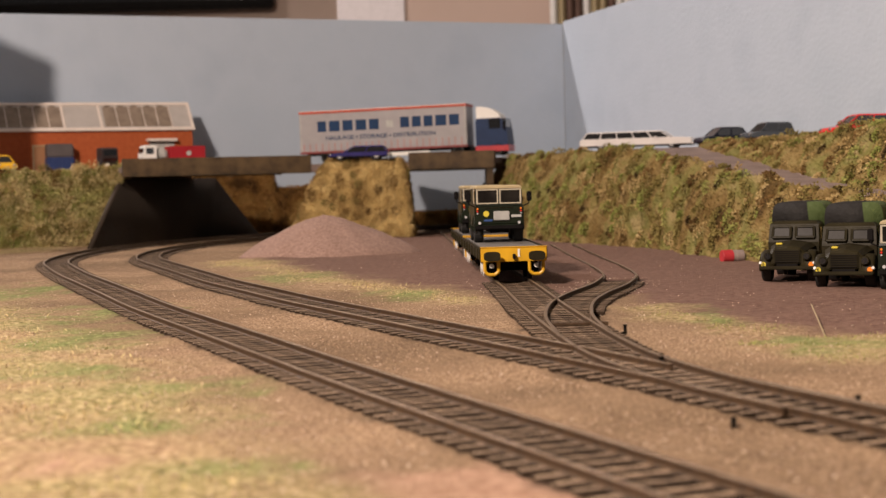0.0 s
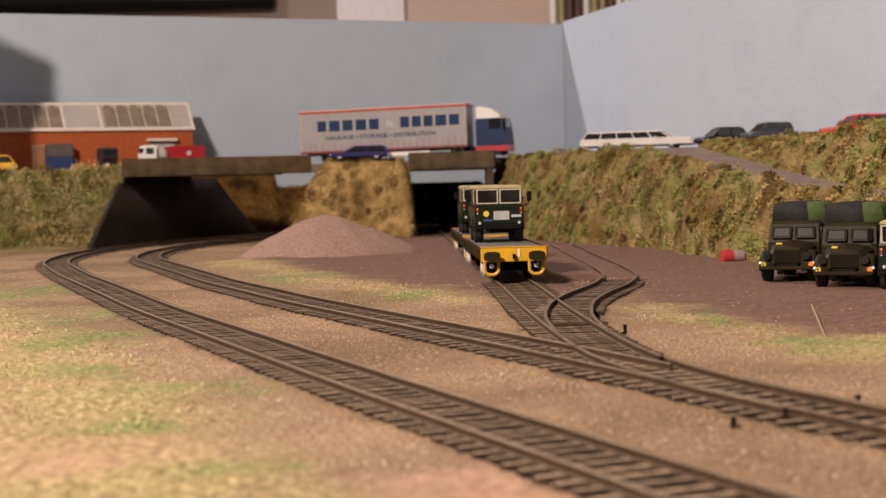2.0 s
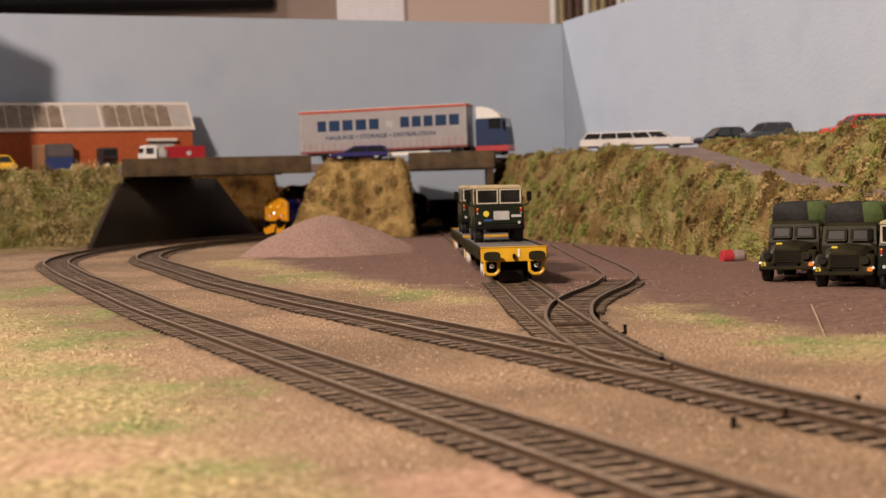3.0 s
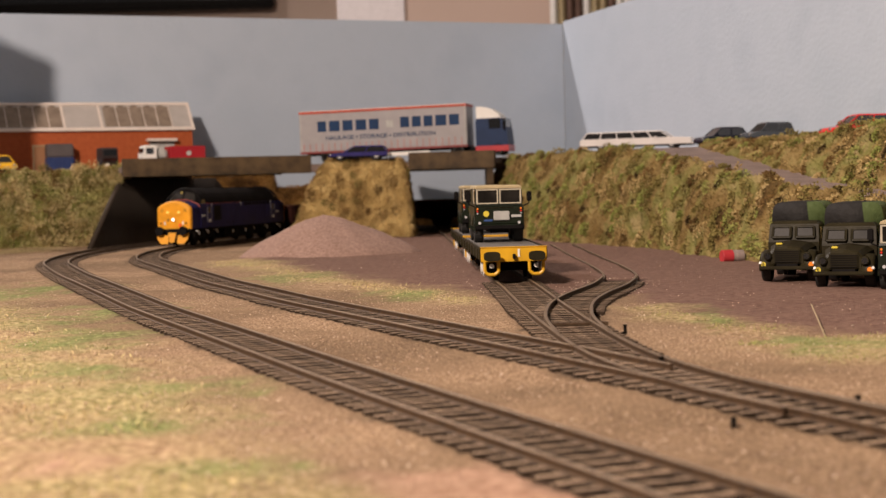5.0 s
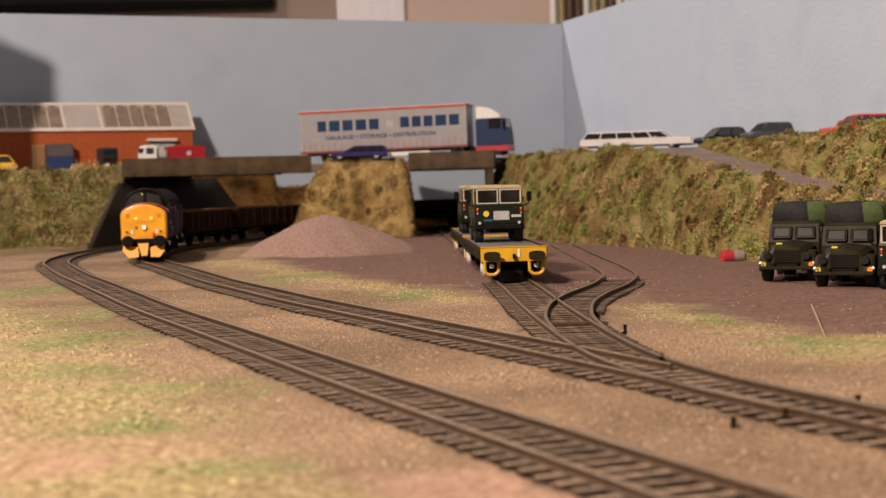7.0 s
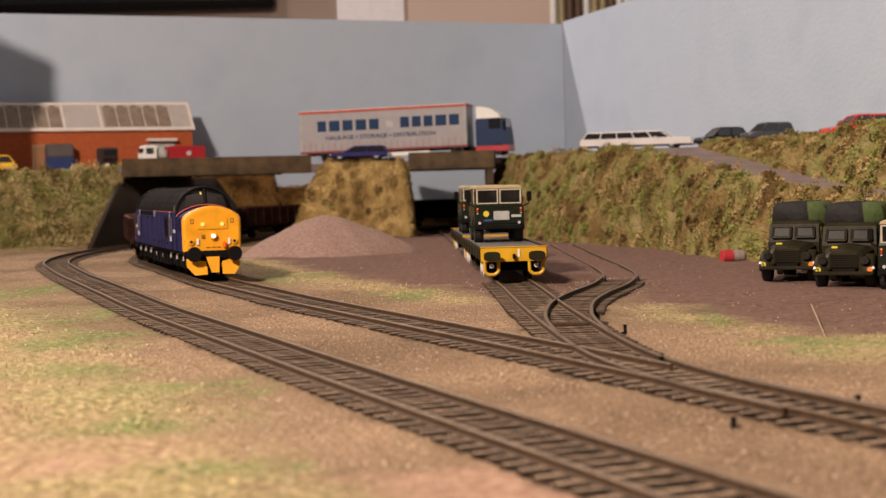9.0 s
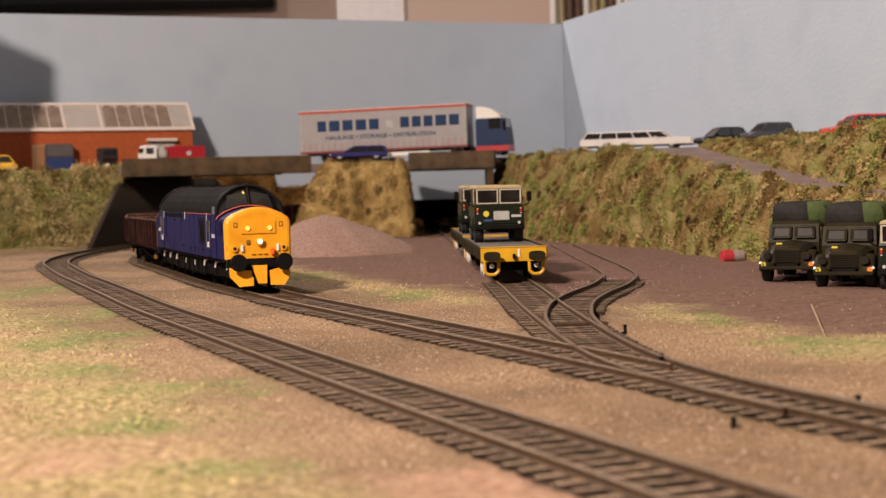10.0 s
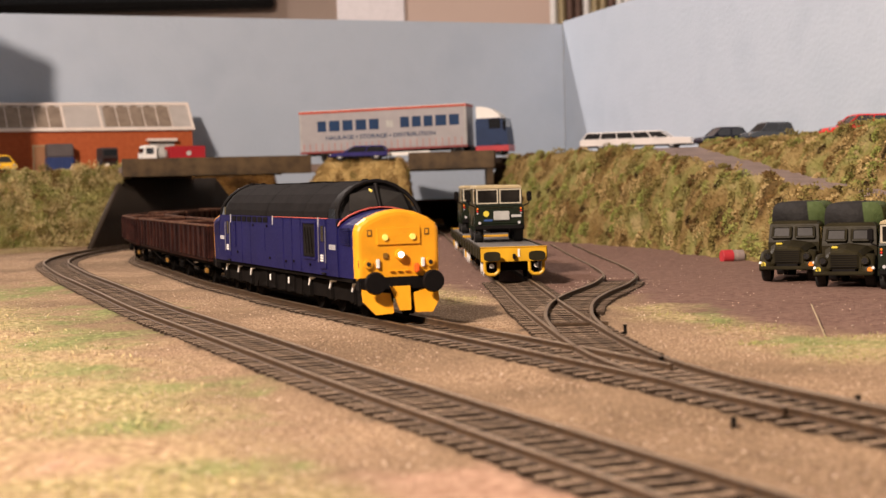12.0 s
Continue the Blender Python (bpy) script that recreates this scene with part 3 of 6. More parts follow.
def locomotive():
    t = thing("diesel_locomotive", place(0, 0, 0), "dark blue diesel locomotive with yellow nose ends and grey roof", "locomotive")
    half, roof = body_section()
    # body shell
    ring = [(-y, z) for y, z in half] + [(y, z) for y, z in reversed(half)]
    bm = bmesh.new()
    loft(bm, [[(x, y, z) for y, z in ring] for x in (-96, 96)])
    part("body", bm, M_BLUE, t)
    arc = [(-y, z) for y, z in [(17.55, 37.3)] + roof] + [(y, z) for y, z in reversed([(17.55, 37.3)] + roof[:-1])]
    bm = bmesh.new()
    loft(bm, [[(x, y, z) for y, z in arc] for x in (-84, 84)])
    roof_ob = part("roof", bm, M_ROOF, t, smooth=False)
    for x in (-58, -8, 50):
        up = [(y * 1.002, z + 0.06) for y, z in arc]
        part("roof_seam", loft(bmesh.new(), [[(xx, y, z) for y, z in up] for xx in (x, x + 0.4)]), M_ROOF, roof_ob)
    for x, w, l in ((-30, 9, 22), (10, 10, 16), (44, 8, 12)):
        part("roof_hatch", new_box(x - l / 2, x + l / 2, -w * 0.45, w * 0.45, 49.6, 51.55, 0.2), M_ROOF, roof_ob)
    for k in range(5):
        part("roof_fan_rib", new_box(14 + k * 2.2, 15 + k * 2.2, -4, 4, 51.3, 51.8, 0.15), M_BLACK, roof_ob)
    # side details
    for s in (-1, 1):
        line = bmesh.new()
        box(line, 4, 84, s * 17.55 - 0.22, s * 17.55 + 0.22, 37.05, 37.35)
        part("cantrail_stripe", line, M_RED, t, "thin red cantrail stripe")
        for a in (74, -82):
            d = part("cab_door", new_box(a, a + 8, s * 17.75 - 0.25, s * 17.75 + 0.25, 17.5, 37, 0.15), M_BLUE, t)
            part("door_window", new_box(a + 2, a + 6, s * 17.95 - 0.2, s * 17.95 + 0.2, 28, 34.5, 0.3), M_GLASS_DARK, d)
            for k in (-0.6, 8.6):
                bm = bmesh.new()
                cyl(bm, (a + k, s * 18.3, 20), (a + k, s * 18.2, 34), 0.2, 6)
                part("handrail", bm, M_DIRTYRAIL, d)
            for k in range(3):
                part("data_panel", new_box(a + 1.4, a + 5.0, s * 18 - 0.3, s * 18 + 0.3, 20.4 + k * 0.95, 21.1 + k * 0.95, 0.1), M_WHITE, d, "white data panel bars")
            part("kick_step", new_box(a + 1.2, a + 6.8, s * 17.2 - 0.9, s * 17.2 + 0.9, 15.3, 16.0, 0.15), M_BLACK, d)
        part("engine_room_window", new_box(51, 68, s * 17.72 - 0.3, s * 17.72 + 0.3, 21.5, 35.0, 0.5), M_BLACK, t, "dark side grille opening")
        for a, b, c, e in ((50.2, 51.2, 21, 35.5), (67.8, 68.8, 21, 35.5), (51, 68, 20.6, 21.5), (51, 68, 35.0, 35.8)):
            part("grille_frame", new_box(a, b, s * 17.85 - 0.3, s * 17.85 + 0.3, c, e, 0.1), M_BLUE, t)
        for k in range(3):
            bm = bmesh.new()
            cyl(bm, (54 + k * 4, s * 18.05, 33.5), (56.5 + k * 4, s * 18.05, 23), 0.28, 6)
            part("radiator_pipe", bm, M_UNDER, t)
        for a in (20, 33, 46, -36, -52):
            part("body_seam", new_box(a, a + 0.35, s * 17.72 - 0.1, s * 17.72 + 0.1, 15.5, 37, 0.05), M_BLUE, t)
        for a, z in ((-30, 33), (-6, 33), (-2, 19), (24, 18.5), (36, 19), (-66, 33), (-66, 30), (-60, 20), (60, 18.5)):
            bm = bmesh.new()
            cyl(bm, (a, s * 17.4, z), (a, s * 18.15, z), 0.55, 8)
            part("body_catch", bm, M_BLACK, t)
        for k in range(7):
            part("cantrail_grille", new_box(-70 + k * 9.6, -62.6 + k * 9.6, s * 17.66 - 0.2, s * 17.66 + 0.2, 34.4, 36.8, 0.15), M_ROOF, t, "dark cantrail grille")
        part("engine_room_window", new_box(-69, -63, s * 17.8 - 0.3, s * 17.8 + 0.3, 22, 34, 0.4), M_BLUE, t)
        for a in (10, 24, -20):
            part("access_panel", new_box(a, a + 10, s * 17.75 - 0.12, s * 17.75 + 0.12, 22, 32, 0.1), M_BLUE, t)
        for a in (3, 71.5, -73.5):
            part("white_flash", new_box(a, a + 0.7, s * 17.6 - 0.25, s * 17.6 + 0.25, 33.6, 37.6, 0.1), M_DIRTY_WHITE, t)
        for k in range(5):
            for a in (86.4, -94.6):
                part("number_bar", new_box(a + k * 1.7, a + k * 1.7 + 0.85, s * 17.75 - 0.2, s * 17.75 + 0.2, 25.2, 27.2, 0.1), M_DIRTY_WHITE, t, "small white character bar")
    # the two cabs
    for e in (1, -1):
        def X(v):
            return v * e
        # nose
        top = [(16.7, 15), (16.9, 31.6), (16.7, 33.2), (15.8, 34.9), (12.5, 37.2), (7.5, 39.2), (3.5, 40.1), (0, 40.4)]
        ns = [(-y, z) for y, z in top] + [(y, z) for y, z in reversed(top[:-1])]
        bm = bmesh.new()
        loft(bm, [[(X(x), y * k, z) for y, z in ns] for x, k in ((92, 1.035), (112.6, 0.99))])
        part("nose", bm, M_BLUE, t)
        bm = bmesh.new()
        def shrink(f, dz):
            return [(y * f, 15.2 + (z - 15) * dz) for y, z in ns]
        loft(bm, [[(X(x), y, z) for y, z in shrink(f, dz)] for x, f, dz in ((112.6, 0.992, 1.001), (113.6, 0.985, 1.0), (114.6, 0.972, 0.994), (115.3, 0.95, 0.98), (115.8, 0.915, 0.955), (116, 0.86, 0.91))])
        face = part("nose_end", bm, M_YELLOW, t, "warm yellow warning panel")
        part("nose_apron", new_box(X(113.0), X(115.6), -16.0, 16.0, 14.0, 18.0, 0.5), M_YELLOW, face)
        part("headcode_panel", new_box(X(115.4), X(116.5), -8.8, 8.8, 27.2, 33.8, 0.35), M_YELLOW, face)
        for y in (-5.45, 5.45):
            bm = bmesh.new()
            cyl(bm, (X(116.2), y, 30.2), (X(117.0), y, 30.2), 1.15, 14)
            part("marker_light", bm, M_LAMPY if e > 0 else M_CREAM, face, "round amber marker light")
        bm = bmesh.new()
        cyl(bm, (X(115.5), 0.3, 23.6), (X(117.6), 0.3, 23.6), 1.9, 18)
        part("headlight_bezel", bm, M_YELLOW, face)
        bm = bmesh.new()
        cyl(bm, (X(117.4), 0.3, 23.6), (X(118.2), 0.3, 23.6), 1.1, 16)
        part("headlight", bm, M_LAMP if e > 0 else M_GLASS_DARK, face, "lit white headlight")
        for y in (-12.2, 12.2):
            bm = bmesh.new()
            cyl(bm, (X(115.5), y, 20.5), (X(116.9), y, 20.5), 1.7, 14)
            part("tail_light_rim", bm, M_YELLOW, face)
            bm = bmesh.new()
            cyl(bm, (X(116.6), y, 20.5), (X(117.2), y, 20.5), 0.8, 12)
            part("tail_light", bm, M_GLASS_DARK, face)
        for y in (-8.4, 9.4):
            part("lamp_bracket", new_box(X(116), X(116.9), y - 0.6, y + 0.6, 18.8, 22.2, 0.15), M_WHITE, face)
        for y in (-11.3, 11.3):
            g = part("air_grille", new_box(X(115.4), X(116.15), y - 1.0, y + 1.0, 30.6, 33.2, 0.1), M_OCHRE, face)
            part("grille_mesh", new_box(X(116.1), X(116.3), y - 0.5, y + 0.5, 31.2, 32.6, 0.05), M_YELLOW, g)
        part("lamp_iron", new_box(X(115.8), X(116.6), -6.2, -4.4, 22.3, 24.4, 0.15), M_OCHRE, face)
        for y in (-15.4, 15.2):
            part("side_lamp_iron", new_box(X(114.6), X(115.6), y - 0.5, y + 0.5, 19.0, 22.0, 0.15), M_OCHRE, face)
        bm = bmesh.new()
        box(bm, X(116), X(118.4), 5.6, 7.6, 16.8, 20.2, 0.5)
        part("jumper_socket", bm, M_ORANGE, face, "orange-red jumper socket")
        for y in (-4, -1, 2):
            part("grab_rail", new_box(X(116), X(116.8), y, y + 2, 17.4, 17.8, 0.1), M_YELLOW, face)
        # cab front with windscreens
        bm = bmesh.new()
        up = [(-y, z) for y, z in roof] + [(y, z) for y, z in reversed(roof[:-1])]
        lo = [(-17.2, 34.6), (-16.3, 35.9), (-12.9, 38), (-8.6, 39.6), (-4.4, 40.6), (0, 40.9), (4.4, 40.6), (8.6, 39.6), (12.9, 38), (16.3, 35.9), (17.2, 34.6)]
        loft(bm, [[(X(83.5), y, z) for y, z in up], [(X(88.5), y * 0.985, z - 0.5) for y, z in up], [(X(90), y * 0.96, z - 1.6) for y, z in up], [(X(96.5), y, z) for y, z in lo]], closed=False, cap=False)
        cab = part("cab_front", bm, M_BLACK, t, smooth=True)
        for s in (-1, 1):
            bm = bmesh.new()
            q = [(96.2, 1.0, 41.6), (94.9, 12.2, 39.6), (91.3, 10.6, 46.2), (90.9, 1.0, 48.3)]
            vs = [bm.verts.new((X(a), s * y, z)) for a, y, z in q] + [bm.verts.new((X(a + 0.5), s * y, z + 0.2)) for a, y, z in q]
            for f in ((0, 1, 2, 3), (4, 5, 6, 7), (0, 1, 5, 4), (1, 2, 6, 5), (2, 3, 7, 6), (3, 0, 4, 7)):
                bm.faces.new([vs[i] for i in f])
            part("windscreen", bm, M_CABGLASS, cab)
            bm = bmesh.new()
            q = [(84.5, 17.6, 35.2), (95.0, 17.4, 35.2), (90.5, 16.6, 41.0), (84.5, 16.9, 41.0)]
            vs = [bm.verts.new((X(a), s * y, z)) for a, y, z in q] + [bm.verts.new((X(a), s * (y - 1.6), z)) for a, y, z in q]
            for f in ((0, 1, 2, 3), (4, 5, 6, 7), (0, 1, 5, 4), (1, 2, 6, 5), (2, 3, 7, 6), (3, 0, 4, 7)):
                bm.faces.new([vs[i] for i in f])
            part("cab_side_window", bm, M_GLASS_DARK, cab)
            # red line round the windscreen foot
            bm = bmesh.new()
            pts = [(97.0, 17.35, 34.5), (97.0, 16.4, 36.0), (97.0, 13.0, 38.2), (97.0, 8.7, 39.9), (97.0, 4.4, 40.9), (97.0, 0.0, 41.2)]
            for a, b in zip(pts, pts[1:]):
                cyl(bm, (X(a[0]), s * a[1], a[2]), (X(b[0]), s * b[1], b[2]), 0.35, 6)
            part("nose_stripe", bm, M_RED, t)
            for k in range(9):
                part("nose_louvre", new_box(X(98), X(110), s * 17.2 - 0.25, s * 17.2 + 0.25, 27.6 + k * 0.75, 27.95 + k * 0.75), M_BLUE, t)
        # rounded hood over the windscreens, with a centre pillar
        arch = [(-17.4, 34.2), (-17.2, 37.2)] + [(-y, z) for y, z in roof[:-1]] + [(y, z) for y, z in reversed(roof)] + [(17.2, 37.2), (17.4, 34.2)]
        rings = []
        for y, z in arch:
            f = (z - 34.2) / 17.3
            xx, d = 96.0 - 6.0 * f, Vector((y, (z - 34) * 1.1)).normalized()
            rings.append([(X(xx + 1.0 * math.cos(a)), y - d.x * (0.5 + 0.9 * math.sin(a)), z - d.y * (0.3 + 0.9 * math.sin(a))) for a in [2 * math.pi * k / 8 for k in range(8)]])
        bm = loft(bmesh.new(), rings)
        part("cab_hood", bm, M_BLACK, cab, "black hood rim round the windscreens", smooth=True)
        bm = bmesh.new()
        cyl(bm, (X(96.6), 0, 41), (X(91.2), 0, 50.2), 0.75, 8)
        part("centre_pillar", bm, M_BLACK, cab)
        for y in (-2.6, 2.6):
            part("horn", new_box(X(85.0), X(88.8), y - 1.3, y + 1.3, 50.6, 52.2, 0.5), M_BLACK, cab)
        bm = bmesh.new()
        cyl(bm, (X(90.6), -2.2, 47.9), (X(92.6), -2.2, 47.5), 0.55, 10)
        part("roof_marker", bm, M_LAMPY if e > 0 else M_GLASS_DARK, cab, "small lit amber marker")
        # buffers and ploughs
        part("buffer_beam", new_box(X(112), X(116.8), -16, 16, 10.5, 15.4, 0.4), M_BLACK, t)
        for y in (-11.35, 11.35):
            bm = bmesh.new()
            cyl(bm, (X(116), y, 13.6), (X(121.6), y, 13.6), 2.4, 14)
            cyl(bm, (X(121.5), y, 13.6), (X(123), y, 13.6), 4.3, 22, 3.9)
            part("buffer", bm, M_BLACK, t)
        if e > 0:
            for shape in ([(-15.2, 11.2), (-15.2, 6.6), (-11.0, 1.8), (-4.0, 2.2), (-3.6, 9.4), (-9.5, 9.9)], [(-4.4, 12.0), (-1.8, 3.2), (2.4, 3.2), (3.2, 12.0)], [(4.6, 9.2), (4.6, 2.2), (11.4, 2.0), (14.6, 6.4), (14.8, 11.6)]):
                bm = bmesh.new()
                lead = 1.6 if len(shape) == 4 else 0.0
                rings = []
                for back in (1.2, 0.0):
                    rings.append([(X(117.2 + lead + 0.32 * (12 - z) - back), y, z) for y, z in shape])
                loft(bm, rings)
                part("snowplough", bm, M_YELLOW, t, "yellow snowplough blade")
            part("plough_link", new_box(X(116.5), X(118), 3, 6, 6.3, 8, 0.2), M_YELLOW, t)
        for y in (-4, 3.6):
            bm = bmesh.new()
            cyl(bm, (X(116.8), y, 12.5), (X(118.6), y, 6), 0.6, 6)
            part("brake_hose", bm, M_BLACK, t)
    # underframe
    part("fuel_tank", new_box(-36, 36, -14.5, 14.5, 4.2, 14.2, 0.8), M_UNDER, t)
    part("solebar", new_box(-110, 110, -16.4, 16.4, 13.2, 15.1, 0.2), M_UNDER, t)
    for s in (-1, 1):
        for a in (-28, -14, 2, 16):
            if a in (-14, 16):
                part("tank_cap", new_box(a, a + 1.4, s * 14.7 - 0.4, s * 14.7 + 0.4, 8.6, 11.4, 0.2), M_WHITE, t)
            part("battery_box", new_box(a + 3, a + 11, s * 14.6 - 0.7, s * 14.6 + 0.7, 5.4, 12.6, 0.4), M_UNDER, t)
    for c in (74, -74):
        b = part("bogie", new_box(-38, 38, -4, 4, 8, 11.5, 0.4), M_UNDER, t)
        b.matrix_basis = place(c, 0, 0)
        for s in (-1, 1):
            bm = bmesh.new()
            extrude(bm, [(-39, 8.5), (-36, 5.2), (-31, 4.2), (-23, 5.6), (-6, 5.6), (0, 4.2), (6, 5.6), (23, 5.6), (31, 4.2), (36, 5.2), (39, 8.5), (37, 12.2), (-37, 12.2)], s * 12.2 - 1.1, s * 12.2 + 1.1)
            part("bogie_frame", bm, M_UNDER, b)
            for a in (-27, 0, 27):
                part("axle_box", new_box(a - 3, a + 3, s * 13.6 - 1, s * 13.6 + 1, 5, 10, 0.5), M_UNDER, b)
                bm = bmesh.new()
                cyl(bm, (a + 2.0, s * 14.3, 12.6), (a + 8.0, s * 14.3, 13.0), 0.5, 6)
                cyl(bm, (a + 2.0, s * 14.3, 12.6), (a + 0.2, s * 14.3, 9.6), 0.55, 6)
                part("sand_pipe", bm, M_WHITE, b, "white-painted pipe end")
        for a in (-27, 0, 27):
            w = wheelset(b, a, 7.2)
            w.location.z = 7.2 * MM
        FOLLOW.append((b, c))
    return t


LOCO = locomotive()


def open_wagon():
    t = thing("open_wagon", place(0, 0, 0), "rusty maroon open ballast wagon with worn top edges", "wagon", "train of ballast wagons")
    L, W = 67.0, 16.0
    for s in (-1, 1):
        part("side", new_box(-L, L, s * W - 0.6, s * W + 0.6, 14, 30.5, 0.25), M_MAROON, t)
        part("top_rim", new_box(-L - 0.6, L + 0.6, s * W - 1.0, s * W + 1.0, 30.5, 31.7, 0.3), M_RUST, t, "rust-worn top edge")
        for k in range(9):
            x = -L + 3 + k * (2 * L - 6) / 8
            part("stanchion", new_box(x - 0.8, x + 0.8, s * (W + 1.2) - 0.6, s * (W + 1.2) + 0.6, 14.5, 30.5, 0.2), M_MAROON, t)
        part("end", new_box(s * L - 0.6, s * L + 0.6, -W + 0.6, W - 0.6, 14, 30.5, 0.25), M_MAROON, t)
        part("end_rim", new_box(s * L - 1.0, s * L + 1.0, -W + 1, W - 1, 30.5, 31.7, 0.3), M_RUST, t)
        for y in (-8, 0, 8):
            part("end_rib", new_box(s * (L + 1.2) - 0.6, s * (L + 1.2) + 0.6, y - 0.9, y + 0.9, 14.5, 30.3, 0.2), M_MAROON, t)
        part("solebar", new_box(-L, L, s * 12.5 - 1, s * 12.5 + 1, 10.5, 13.9, 0.2), M_UNDER, t)
        for y in (-11.35, 11.35):
            bm = bmesh.new()
            cyl(bm, (s * L, y, 13.4), (s * (L + 4), y, 13.4), 1.7, 10)
            cyl(bm, (s * (L + 4), y, 13.4), (s * (L + 5), y, 13.4), 3.0, 16)
            part("buffer", bm, M_UNDER, t)
        for a in (-42, 42):
            bm = bmesh.new()
            extrude(bm, [(a - 7, 10.4), (a - 2.5, 5), (a + 2.5, 5), (a + 7, 10.4)], s * 11.6 - 0.6, s * 11.6 + 0.6)
            part("axle_guard", bm, M_UNDER, t)
            part("spring", new_box(a - 8, a + 8, s * 12.6 - 0.7, s * 12.6 + 0.7, 8.2, 9.6, 0.3), M_UNDER, t)
            part("axle_cover", new_box(a - 2.4, a + 2.4, s * 13 - 0.8, s * 13 + 0.8, 5.4, 8.2, 0.4), M_OCHRE if a > 0 else M_UNDER, t, "ochre axle-box cover" if a > 0 else "")
        bm = bmesh.new()
        cyl(bm, (-26, s * 13.6, 11), (22, s * 13.6, 6.8), 0.4, 6)
        part("brake_lever", bm, M_UNDER, t)
    part("floor_plate", new_box(-L, L, -W, W, 12.6, 13.9, 0.1), M_MAROON, t)
    part("load", new_box(-L + 1, L - 1, -W + 1, W - 1, 14, 20, 2.5), M_UNDER, t, "dark ballast residue")
    for a in (-42, 42):
        w = wheelset(t, a, 6.2)
        w.location.z = 6.2 * MM
    return t


WAGON = open_wagon()
WAGONS = [WAGON] + [copy_thing(WAGON, place(0, 0, 0)) for _ in range(7)]


# ---- flat wagons and the vehicles on them ----
M_FRAME = paint("pale_window_frame", (0.44, 0.40, 0.31), 0.5)
M_DIRTY = paint("grey_board", (0.42, 0.42, 0.40), 0.6, 0.25)
M_BADGE = paint("yellow_badge", (0.62, 0.50, 0.05), 0.5)
M_ORANGELENS = paint("orange_lens", (0.75, 0.22, 0.03), 0.25)
M_REDLENS = paint("red_lens", (0.6, 0.03, 0.02), 0.25)


def wheel(parent, x, y, r, w, rim=None, name="wheel", hub=0.55):
    bm = bmesh.new()
    s = 1 if y > 0 else -1
    prof = [(r * 0.6, -w / 2), (r * 0.93, -w / 2), (r, -w * 0.28), (r, w * 0.28), (r * 0.93, w / 2), (r * 0.6, w / 2)]
    rings = []
    for k in range(21):
        a = 2 * math.pi * k / 20
        rings.append([(x + q * math.cos(a), y + o, r + q * math.sin(a)) for q, o in prof])
    loft(bm, rings, cap=False)
    t = part(name, bm, M_TYRE, parent)
    bm = bmesh.new()
    cyl(bm, (x, y - s * w * 0.3, r), (x, y + s * w * 0.34, r), r * 0.62, 14)
    cyl(bm, (x, y + s * w * 0.3, r), (x, y + s * w * 0.52, r), r * 0.22, 8)
    part("rim", bm, rim or M_BLACK, t)
    return t


